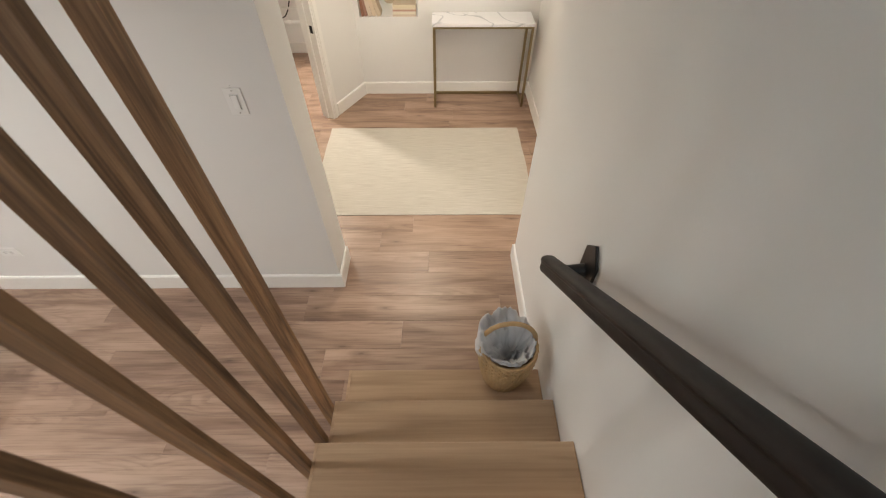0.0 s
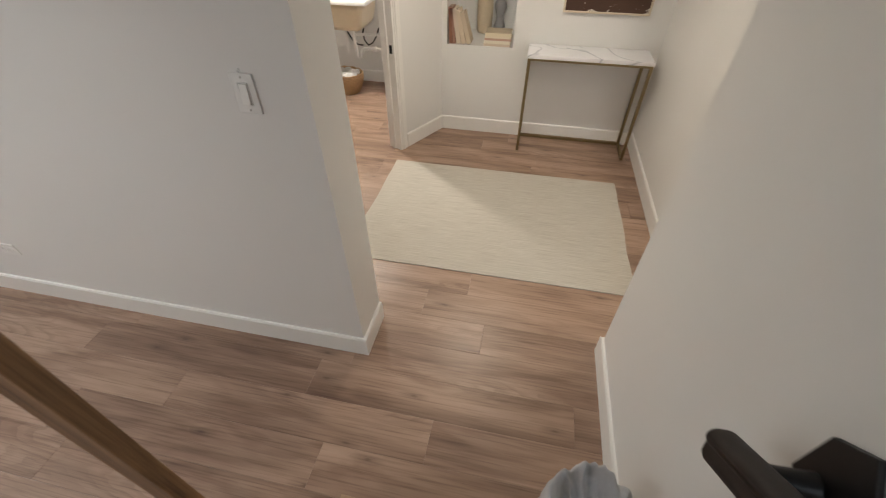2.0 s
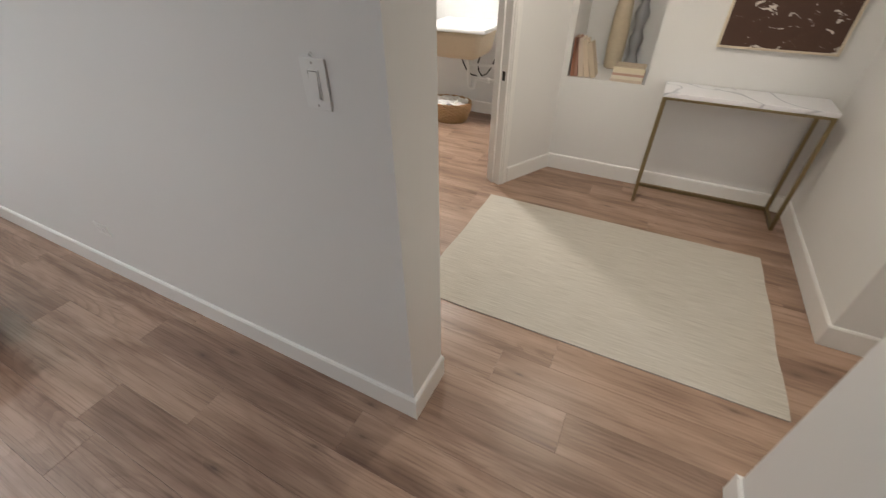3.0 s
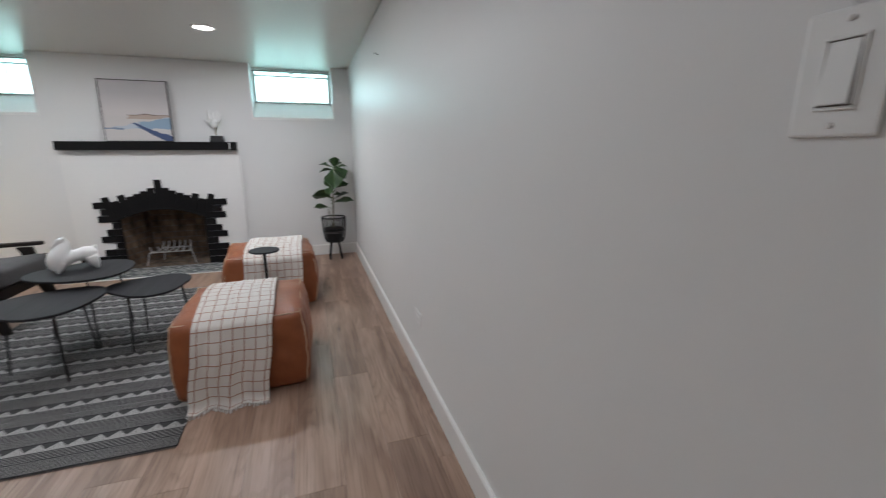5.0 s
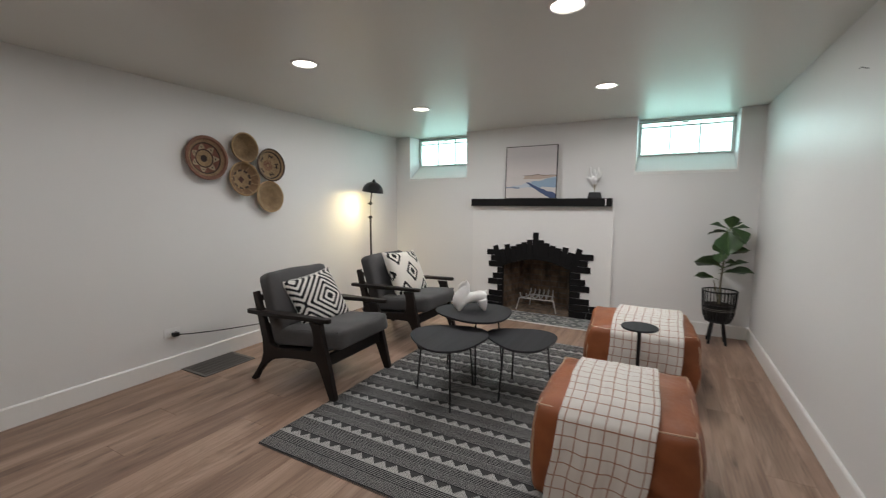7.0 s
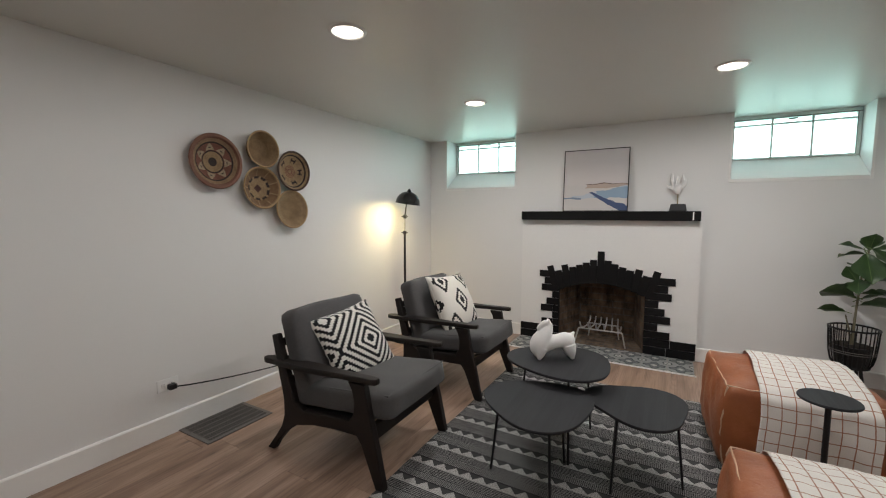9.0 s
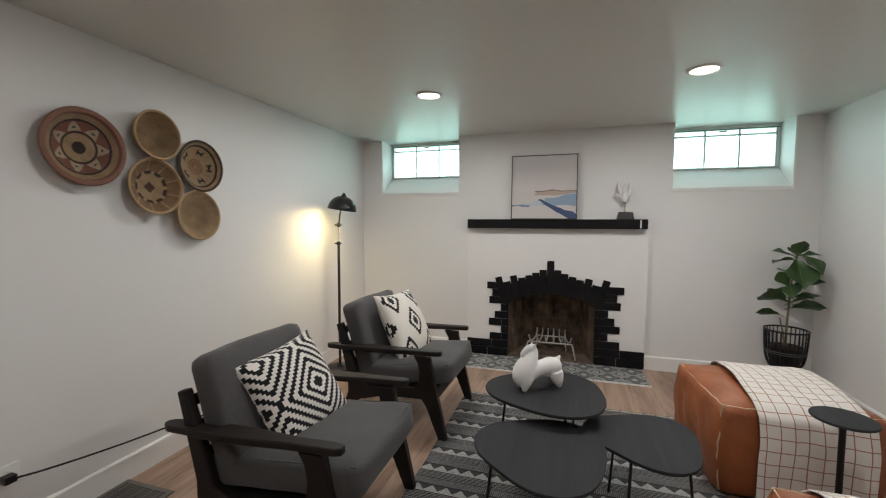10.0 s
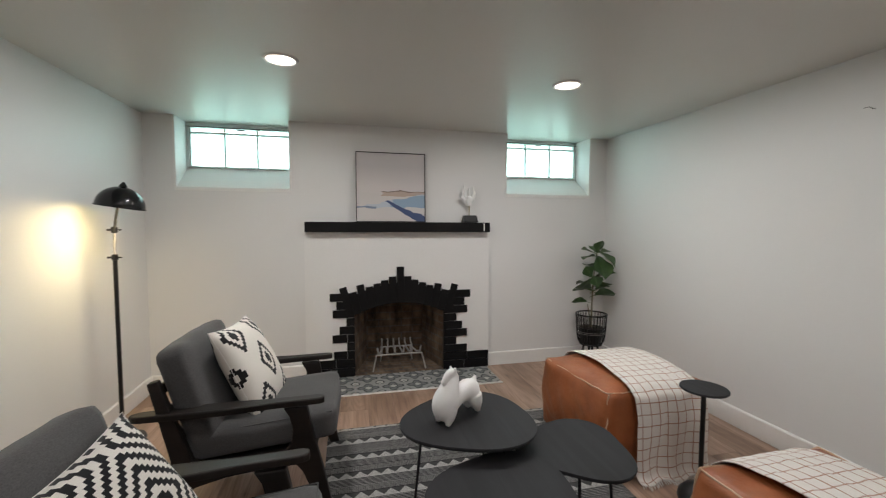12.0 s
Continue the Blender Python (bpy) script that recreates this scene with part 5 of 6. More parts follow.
tube(bm, STEM, [0.009, 0.008, 0.007, 0.006, 0.004], 8)
tube(bm, [(0.01, -0.01, 0.36), (0.015, -0.03, 0.48), (0.02, -0.055, 0.58)], [0.007, 0.006, 0.004], 7)
part("trunk", bm, M_STEM, pl, smooth=True)


def leaf_mesh(size, curl, seed):
    """A fiddle shaped leaf: narrow waist, broad wavy tip, folded a little along the midrib."""
    bm = bmesh.new()
    def at(a, b):
        u, t = 2 * b - 1, a
        w = size * (0.19 * math.sin(math.pi * min(1, t * 1.02)) ** 0.6 + 0.25 * math.exp(-((t - 0.60) / 0.27) ** 2)) * min(1, t * 9) * math.sqrt(max(0, min(1, (1.001 - t) * 7)))
        wav = 0.022 * size * math.sin(9 * t + seed) * abs(u) + 0.015 * size * math.sin(17 * t + 2 * seed) * abs(u)
        return (u * w, t * size, 0.30 * w * abs(u) + wav - curl * size * t * t)
    sheet(bm, 16, 8, at, lambda a, b: (2 * b - 1, a))
    tube(bm, [(0, -0.045 * 1.0, -0.012), (0, 0.0, 0.0), (0, size * 0.5, -curl * size * 0.25 - 0.001)], [0.0032, 0.003, 0.0012], 6)
    return mesh_of("leaf", bm, M_LEAF, "all")


LEAVES = [leaf_mesh(s, c, k) for k, (s, c) in enumerate(((0.235, 0.10), (0.21, 0.22), (0.19, 0.05), (0.225, 0.32)))]
def leaf(x, y, z, heading, up, mesh, scale=1.0, roll=0):
    ob = new("leaf", LEAVES[mesh])
    ob.parent = pl
    ob.matrix_basis = pose(x, y, z) @ pose(0, 0, 0, 0, 0, heading - 90) @ pose(0, 0, 0, up, 0, 0) @ pose(0, 0, 0, 0, roll, 0) @ Matrix.Scale(scale * 0.93, 4)


# heading: 0 looks to +x, -90 to -y
for row in ((0.01, -0.050, 0.600, -98, 4, 0, 0.72, 35), (0.01, -0.010, 0.715, -72, 12, 0, 1.05, 38), (0.01, 0.0, 0.70, -125, 18, 1, 0.85, 20), (0.01, 0.02, 0.74, 50, 6, 2, 0.75, -25),
            (0.0, 0.02, 0.655, 82, 8, 0, 1.0, 14), (0.0, 0.02, 0.70, 78, 22, 2, 1.05, 4), (0.0, 0.025, 0.82, 74, 30, 3, 0.85, -42), (0.0, 0.0, 0.82, -100, 58, 2, 0.72, 78),
            (0.03, 0.02, 1.03, 2, -52, 0, 1.12, 0), (0.03, 0.045, 1.06, 42, -32, 1, 0.98, 8), (0.0, 0.02, 1.05, -96, 16, 2, 0.80, -12), (0.0, 0.02, 1.02, -74, 2, 1, 0.82, 14), (0.0, 0.045, 1.045, 5, 64, 2, 0.78, 0),
            (0.0, 0.05, 1.05, 84, 6, 2, 0.78, 10), (-0.01, 0.03, 0.90, 178, 20, 1, 0.85, 0), (-0.01, 0.02, 0.76, 200, 10, 3, 0.90, 0), (-0.01, 0.04, 1.05, 150, 25, 2, 0.85, 0), (0.02, 0.0, 0.84, -20, -18, 3, 0.72, 12)):
    leaf(*row[:7], roll=row[7])

# ---- fireplace ----
fp = tagged(new("fireplace"), "fireplace with white breast, black brick surround and black mantel", "fireplace")
fp.matrix_basis = pose(WX, 0, 0)
BX = 0.04                                  # the breast stands proud of the wall
def arch(y):
    u = (y - (FB[0] + FB[1]) / 2) / ((FB[1] - FB[0]) / 2)
    return 0.535 + 0.10 * (1 - u * u)
bm = boxes((0, BX, -0.70, FB[0], 0, 1.237), (0, BX, FB[1], 0.89, 0, 1.237))
n = 16
for k in range(n):
    a, b = FB[0] + (FB[1] - FB[0]) * k / n, FB[0] + (FB[1] - FB[0]) * (k + 1) / n
    prism(bm, [(a, arch(a)), (b, arch(b)), (b, 1.237), (a, 1.237)], YZ, BX)
bmesh.ops.remove_doubles(bm, verts=bm.verts, dist=1e-5)
part("breast", bm, M_BREAST, fp, "white painted plaster breast")
part("mantel", boxes((0.0, 0.115, -0.69, 0.873, 1.238, 1.322)), M_BLACKBRICK, fp, "black painted mantel beam", bevel=0.004)
part("paint_chip", boxes((0.1142, 0.1158, 0.812, 0.822, 1.246, 1.315)), M_TRIM, bpy.data.objects["mantel"], "streak of bare white paint")
# firebox: splayed brick cheeks, back, floor and throat
bm = bmesh.new()
lay = bm.loops.layers.uv.verify()
def quad(pts, uvs):
    f = bm.faces.new([bm.verts.new(p) for p in pts])
    for lp_, uv in zip(f.loops, uvs):
        lp_[lay].uv = uv
fy0, fy1, by0, by1, bd = FB[0] - 0.004, FB[1] + 0.004, FB[0] + 0.12, FB[1] - 0.12, -0.42
quad([(0.0, fy0, 0), (bd, by0, 0), (bd, by0, 0.80), (0.0, fy0, 0.80)], [(0, 0), (0.45, 0), (0.45, 0.8), (0, 0.8)])
quad([(bd, by1, 0), (0.0, fy1, 0), (0.0, fy1, 0.80), (bd, by1, 0.80)], [(0.45, 0), (0.9, 0), (0.9, 0.8), (0.45, 0.8)])
quad([(bd, by0, 0), (bd, by1, 0), (bd, by1, 0.80), (bd, by0, 0.80)], [(0.1, 0.03), (0.65, 0.03), (0.65, 0.83), (0.1, 0.83)])
quad([(0.04, fy0, 0.008), (0.04, fy1, 0.008), (bd, by1, 0.008), (bd, by0, 0.008)], [(0, 0), (0.8, 0), (0.7, 0.45), (0.1, 0.45)])
quad([(0.0, fy0, 0.80), (bd, by0, 0.80), (bd, by1, 0.80), (0.0, fy1, 0.80)], [(0, 0), (0.1, 0.45), (0.7, 0.45), (0.8, 0)])
part("firebox", bm, M_SOOT, fp, "sooty old firebrick lining")
# unseen outer shell, added so that no light leaks in
part("light_leak_shell", boxes((-0.60, -0.46, -0.6, 0.8, 0, 1.2), (-0.46, -0.30, -0.6, FB[0] - 0.02, 0, 1.2), (-0.46, -0.30, FB[1] + 0.02, 0.8, 0, 1.2), (-0.46, -0.30, -0.6, 0.8, 0.9, 1.2)), M_BREAST, fp)
# black bricks of the surround
RH = 0.0705
LEFT = (-.507, -.455, -.484, -.373, -.43, -.488, -.37, -.478)
RIGHT = (.715, .66, .69, .588, .64, .687, .588, .687)
rng = random.Random(3)
def brick(y0, y1, z0, z1, proud=0.012):
    y1 += 0.007 if abs(y1 - FB[0]) < 1e-6 else 0
    y0 -= 0.007 if abs(y0 - FB[1]) < 1e-6 else 0
    e = rng.uniform(-0.002, 0.002)
    part("brick", boxes((BX, BX + proud + e, y0 + 0.0015, y1 - 0.0015, z0 + 0.002, z1 - 0.002)), M_BLACKBRICK, fp, bevel=0.0025)
for k in range(8):
    z1 = 0.725 - RH * k
    brick(LEFT[k], FB[0] - (0.055 if k % 2 and LEFT[k] < -0.44 else 0.0), z1 - RH, z1)
    if k % 2 and LEFT[k] < -0.44:
        brick(FB[0] - 0.055, FB[0], z1 - RH, z1)
    brick(FB[1], RIGHT[k], z1 - RH, z1)
for z0, z1 in ((0.008, 0.085), (0.085, 0.161)):
    brick(-0.70, -0.50 + 0.04 * (z0 > 0.05), z0, z1)
    brick(-0.50 + 0.04 * (z0 > 0.05), FB[0], z0, z1)
    brick(FB[1], 0.66 + 0.03 * (z0 > 0.05), z0, z1)
    brick(0.66 + 0.03 * (z0 > 0.05), 0.89, z0, z1)
bm = bmesh.new()
for k in range(n):
    a, b = FB[0] - 0.03 + (FB[1] - FB[0] + 0.06) * k / n, FB[0] - 0.03 + (FB[1] - FB[0] + 0.06) * (k + 1) / n
    za, zb = arch(max(FB[0], min(FB[1], a))), arch(max(FB[0], min(FB[1], b)))
    prism(bm, [(a, za), (b, zb), (b, zb + 0.165), (a, za + 0.165)], Matrix.Translation((BX - 0.001, 0, 0)) @ YZ, 0.0135)
bmesh.ops.remove_doubles(bm, verts=bm.verts, dist=1e-5)
part("painted_band", bm, M_BLACKBRICK, fp, "black painted joints of the arch")
for y0_, y1_ in ((FB[0], FB[0] + 0.006), (FB[1] - 0.006, FB[1])):
    part("reveal", boxes((-0.002, BX + 0.004, y0_, y1_, 0.008, 0.545)), M_BLACKBRICK, fp, "black painted edge of the opening")
# fan of bricks over the arch: centre y, top z, lean
FAN = ((-.335, .78, 15), (-.275, .735, 13), (-.215, .795, 11), (-.155, .775, 8), (-.095, .80, 6), (-.04, .825, 3), (.02, .855, 1), (.085, .94, 0), (.145, .855, -1), (.20, .825, -3), (.26, .80, -6), (.32, .775, -8), (.38, .79, -11), (.44, .735, -13), (.505, .785, -15))
for y, top, lean in FAN:
    base = arch(max(FB[0], min(FB[1], y))) - 0.006
    w = 0.0312
    bm = boxes((BX, BX + 0.016 + rng.uniform(-0.002, 0.002), -w, w, 0, top - base))
    part("brick", bm, M_BLACKBRICK, fp, bevel=0.0025, m=pose(0, y + (0 if abs(lean) < 12 else 0.0), base, lean))
# grate
gr = thing("fire_grate", "pale metal fire grate standing in the firebox", "grate", pose(WX - 0.17, 0.085, 0.009))
def rod(name, pts, r=0.007):
    bm = bmesh.new()
    tube(bm, pts, r, 8)
    part(name, bm, M_STEEL, gr, smooth=True)
rod("front_leg", [(0.15, -0.235, 0.0), (0.135, -0.205, 0.13), (0.13, -0.20, 0.14)])
rod("front_leg", [(0.15, 0.235, 0.0), (0.135, 0.205, 0.13), (0.13, 0.20, 0.14)])
rod("front_bar", [(0.13, -0.20, 0.14), (0.13, 0.20, 0.14)])
rod("back_leg", [(-0.12, -0.15, 0.0), (-0.11, -0.13, 0.14)])
rod("back_leg", [(-0.12, 0.15, 0.0), (-0.11, 0.13, 0.14)])
rod("back_bar", [(-0.11, -0.15, 0.14), (-0.11, 0.15, 0.14)])
for k in range(6):
    y = -0.165 + 0.066 * k
    rod("grate_bar", [(0.135, y * 1.18, 0.205), (0.125, y * 1.12, 0.155), (0.06, y * 1.0, 0.135), (-0.06, y * 0.86, 0.14), (-0.12, y * 0.82, 0.18), (-0.13, y * 0.82, 0.215)], 0.0075)
# hearth
he = thing("hearth", "hearth of grey and black patterned tiles with a white edge", "hearth")
rng = random.Random(8)
for ix in range(2):
    for iy in range(8):
        x0, y0 = -5.725 - 0.2 * (ix + 1), -0.70 + 0.197 * iy
        x0c = max(x0, WX + BX + 0.001)
        bm = bmesh.new()
        box(bm, x0c + 0.001, x0 + 0.199, y0 + 0.001, y0 + 0.196, 0.0, 0.0085)
        me_ob = part("tile", bm, M_TILE, he)
        uv_box_top(me_ob.data, 1.0, x0, y0)
part("edge", boxes((-5.725, -5.717, -0.70, 0.885, 0, 0.0095)), M_TRIM, he, "white edge strip")

# ---- mantel pieces ----
pic = thing("framed_painting", "square abstract seascape painting in a thin dark frame on the mantel", "painting", pose(WX + 0.045, 0.008, 1.3225, 0, -3.0, 0))
PS = 0.585
bm = bmesh.new()
lay = bm.loops.layers.uv.verify()
f = bm.faces.new([bm.verts.new((0.02, y, z)) for y, z in ((-PS / 2 + 0.006, 0.006), (PS / 2 - 0.006, 0.006), (PS / 2 - 0.006, PS - 0.006), (-PS / 2 + 0.006, PS - 0.006))])
for lp_, uv in zip(f.loops, ((0, 0), (1, 0), (1, 1), (0, 1))):
    lp_[lay].uv = uv
part("canvas", bm, M_SEA, pic, "seascape in grey, sand and blue")
part("backing", boxes((0.0, 0.018, -PS / 2 + 0.006, PS / 2 - 0.006, 0.006, PS - 0.006)), M_PAPER, pic)
for nm, b in (("frame_side", (0, 0.027, -PS / 2, -PS / 2 + 0.006, 0, PS)), ("frame_side", (0, 0.027, PS / 2 - 0.006, PS / 2, 0, PS)), ("frame_bottom", (0, 0.027, -PS / 2 + 0.006, PS / 2 - 0.006, 0, 0.006)), ("frame_top", (0, 0.027, -PS / 2 + 0.006, PS / 2 - 0.006, PS - 0.006, PS))):
    part(nm, boxes(b), M_CHAIRWOOD, pic)


def coral(m):
    """White branching sculpture on a stem over a dark block."""
    bm = bmesh.new()
    tube(bm, [(0, -0.005, 0.145), (0, -0.012, 0.20), (0, -0.01, 0.225)], [0.024, 0.036, 0.028], 12)
    for pts, r in (([(0, -0.03, 0.20), (0.004, -0.052, 0.26), (0, -0.056, 0.325)], (0.016, 0.013, 0.008)), ([(0, -0.008, 0.21), (0.004, -0.012, 0.262), (0, -0.010, 0.30)], (0.015, 0.012, 0.008)),
                   ([(0, 0.012, 0.21), (0.01, 0.028, 0.26), (0.004, 0.026, 0.315)], (0.014, 0.012, 0.008)), ([(0, 0.025, 0.20), (0.0, 0.045, 0.235), (0, 0.048, 0.28)], (0.013, 0.011, 0.007)),
                   ([(0, -0.035, 0.185), (0.002, -0.072, 0.215), (0.0, -0.092, 0.222)], (0.014, 0.012, 0.007))):
        tube(bm, pts, list(r), 10)
    ob = part("white_sculpture", bm, M_WHITE, None, smooth="all", m=m)
    r = ob.modifiers.new("fuse", "REMESH")
    r.mode, r.voxel_size, r.use_smooth_shade = "VOXEL", 0.004, True
    s = ob.modifiers.new("smooth", "SMOOTH")
    s.iterations, s.factor = 3, 0.5
    return tagged(ob, "white branching sculpture on a black stand on the mantel", "sculpture")


CM = pose(WX + 0.06, 0.70, 1.3225)
coral(CM)
bs = thing("sculpture_stand", "black block stand with a thin rod on the mantel", "stand", CM)
bm = bmesh.new()
lo = [bm.verts.new((x, y, 0)) for x, y in ((-0.04, -0.068), (0.04, -0.068), (0.04, 0.068), (-0.04, 0.068))]
hi = [bm.verts.new((x * 0.8, y * 0.82, 0.062)) for x, y in ((-0.04, -0.068), (0.04, -0.068), (0.04, 0.068), (-0.04, 0.068))]
bm.faces.new(lo[::-1]); bm.faces.new(hi)
for i in range(4):
    bm.faces.new((lo[i], lo[(i + 1) % 4], hi[(i + 1) % 4], hi[i]))
part("block", bm, M_BLACK, bs, bevel=0.004)
bm = bmesh.new()
tube(bm, [(0, -0.005, 0.06), (0, -0.005, 0.150)], 0.004, 8)
part("rod", bm, M_BRASS, bs, smooth=True)

# ---- windows ----
M_PANE, _nt2, _b2 = nodes_of("window_glass")
_b2.inputs["Base Color"].default_value = (0.9, 1.0, 0.98, 1)
_b2.inputs["Transmission Weight"].default_value, _b2.inputs["Roughness"].default_value, _b2.inputs["IOR"].default_value = 1.0, 0.05, 1.45
M_WFRAME = plain("window_metal", (0.76, 0.83, 0.81), 0.4, 0.2, var=0.1)
for i, (y0, y1) in enumerate(WIN):
    wd = tagged(new("window_%d" % (i + 1)), "small basement window with three panes in a deep recess", "window", kind="structure")
    gx, z0, z1 = -6.405, 1.765, 2.095
    bm = bmesh.new()
    prism(bm, [(WX, SILL), (WX, SILL + 0.012), (gx, z0), (-6.45, z0), (-6.45, SILL)], Matrix(((1, 0, 0, 0), (0, 0, -1, y1), (0, 1, 0, 0), (0, 0, 0, 1))), y1 - y0)
    part("window_sill", bm, M_TRIM, wd, "sloped white painted sill")
    T = 0.016
    for nm, b in (("casing", (WX, WX + 0.006, y0 - T, y0, SILL - T, CEIL - 0.002)), ("casing", (WX, WX + 0.006, y1, y1 + T, SILL - T, CEIL - 0.002)), ("casing", (WX, WX + 0.006, y0, y1, SILL - T, SILL + 0.002)),
                  ("frame_stile", (gx - 0.02, gx + 0.02, y0 + 0.002, y0 + 0.03, z0, z1)), ("frame_stile", (gx - 0.02, gx + 0.02, y1 - 0.03, y1 - 0.002, z0, z1)),
                  ("frame_rail", (gx - 0.02, gx + 0.02, y0 + 0.03, y1 - 0.03, z0, z0 + 0.014)), ("frame_rail", (gx - 0.02, gx + 0.02, y0 + 0.002, y1 - 0.002, z1, CEIL - 0.001))):
        part(nm, boxes(b), M_TRIM if nm == "casing" else M_WFRAME, wd, bevel=0.0015)
    part("vent_bar", boxes((gx - 0.012, gx + 0.014, y0 + 0.03, y1 - 0.03, z1 - 0.05, z1 - 0.035)), M_WFRAME, wd)
    w3 = (y1 - y0 - 0.06) / 3
    for k in (1, 2):
        y = y0 + 0.03 + w3 * k
        part("mullion", boxes((gx - 0.012, gx + 0.016, y - 0.007, y + 0.007, z0 + 0.014, z1)), M_WFRAME, wd)
    for k in range(3):
        pn = part("pane", boxes((gx - 0.003, gx, y0 + 0.03 + w3 * k + 0.007, y0 + 0.03 + w3 * (k + 1) - 0.007, z0 + 0.014, z1)), M_PANE, wd)
        pn.visible_shadow = False
    part("gasket", boxes((gx + 0.0205, gx + 0.024, y0 + 0.003, y1 - 0.003, z1 + 0.001, z1 + 0.007)), M_VENT, wd, "dark rubber line")
    part("gasket", boxes((gx + 0.0205, gx + 0.024, y1 - 0.029, y1 - 0.026, z0 + 0.01, z1)), M_VENT, wd, "dark rubber line")
    part("gasket", boxes((gx + 0.0205, gx + 0.024, y0 + 0.026, y0 + 0.029, z0 + 0.01, z1)), M_VENT, wd, "dark rubber line")
    hb = bmesh.new()
    tube(hb, [(gx + 0.022, (y0 + y1) / 2 - 0.03, z1 - 0.012), (gx + 0.03, (y0 + y1) / 2 + 0.03, z1 - 0.012)], 0.006, 8)
    part("latch", hb, M_VENT, wd)
structure("ground", boxes((-60, -6.46, -40, 40, 1.5, 1.62)), M_LAWN, "lawn at the level of the basement windows", "lawn")
bd_ = structure("backdrop", boxes((-14.1, -14.0, -14, 14, 1.62, 9)), M_BACKDROP, "bright hazy daylight beyond the lawn", "backdrop")

# ---- stairs ----
stairs = tagged(new("stairs"), "closed oak stairs with square nosed treads", "stairs", kind="structure")
R, RUN = 0.18, 0.225
for k in range(14):
    yn, z = 1.43 - RUN * k, R * (k + 1)
    part("tread", boxes((-1.030, SX - 0.002, yn - RUN - 0.018, yn, z - 0.03, z)), M_TREAD, stairs, bevel=0.003)
    part("riser", boxes((-1.024, SX - 0.002, yn - 0.036, yn - 0.02, z - R, z - 0.03)), M_TREAD, stairs)
    part("edge_strip", boxes((-1.030, -1.018, yn - RUN, yn - 0.001, z + 0.0003, z + 0.0018)), M_TREAD, stairs)
pts = [(1.39, 0.0)] + [(1.39 - RUN * k - (RUN if j else 0) + (0 if j else 0), R * (k + 1) - 0.032) for k in range(14) for j in (0, 1)] + [(1.39 - RUN * 14, 0.0)]
bm = bmesh.new()
prism(bm, pts, Matrix.Translation((-1.029, 0, 0)) @ YZ, 0.012)
part("side_panel", bm, M_TRIM, stairs, "white panel under the treads")
scr = thing("slat_screen", "screen of upright walnut toned wood slats beside the stairs", "screen")
SLATS = tuple(1.171 - 0.1325 * k for k in range(19))
for y in SLATS:
    part("slat", boxes((-0.027, 0.027, -0.0125, 0.0125, 0.0, CEIL - 0.001)), M_SLAT, scr, bevel=0.002, m=pose(-1.058, y, 0.0))

# handrail
hr = thing("handrail", "dark stained wooden handrail on black wall brackets", "handrail")
bm = bmesh.new()
s0, s1 = Vector((-0.180, 1.422, 1.050)), Vector((-0.180, -1.4, 1.050 + 0.80 * 2.822))
prof = []
for k in range(32):
    a = 2 * math.pi * k / 32
    x, z = 0.030 * math.copysign(abs(math.cos(a)) ** 0.7, math.cos(a)), 0.033 * math.copysign(abs(math.sin(a)) ** 0.8, math.sin(a))
    x *= 1 - 0.22 * math.exp(-((z + 0.006) / 0.007) ** 2)
    prof.append((x, z))
d = (s1 - s0).normalized()
sd = Vector((1, 0, 0))
up = sd.cross(d)
rings = [[bm.verts.new(p + sd * x + up * z) for x, z in prof] for p in (s0, s1)]
for k in range(32):
    bm.faces.new((rings[0][k], rings[0][(k + 1) % 32], rings[1][(k + 1) % 32], rings[1][k]))
bm.faces.new(rings[0][::-1]); bm.faces.new(rings[1])
part("rail", bm, M_RAIL, hr, smooth=True, bevel=0.003)
for t in (0.014, 0.36, 0.70):
    p = s0.lerp(s1, t)
    br_ob = new("bracket")
    br_ob.parent = hr
    br_ob.location = p
    bm = bmesh.new()
    wall = SX - p.x
    prism(bm, [(-0.055, 0.045), (-0.055, -0.06), (0.0, -0.105), (0.055, -0.06), (0.055, 0.045), (0.0, 0.10)], Matrix.Translation((wall - 0.012, -0.02, 0.03)) @ YZ, 0.011)
    part("plate", bm, M_BLACK, br_ob, bevel=0.002)
    bm = bmesh.new()
    tube(bm, [(0.0, 0.0, -0.01), (wall * 0.5, -0.004, -0.012), (wall - 0.01, -0.012, 0.0)], [0.017, 0.019, 0.024], 10)
    part("arm", bm, M_BLACK, br_ob, smooth=True)

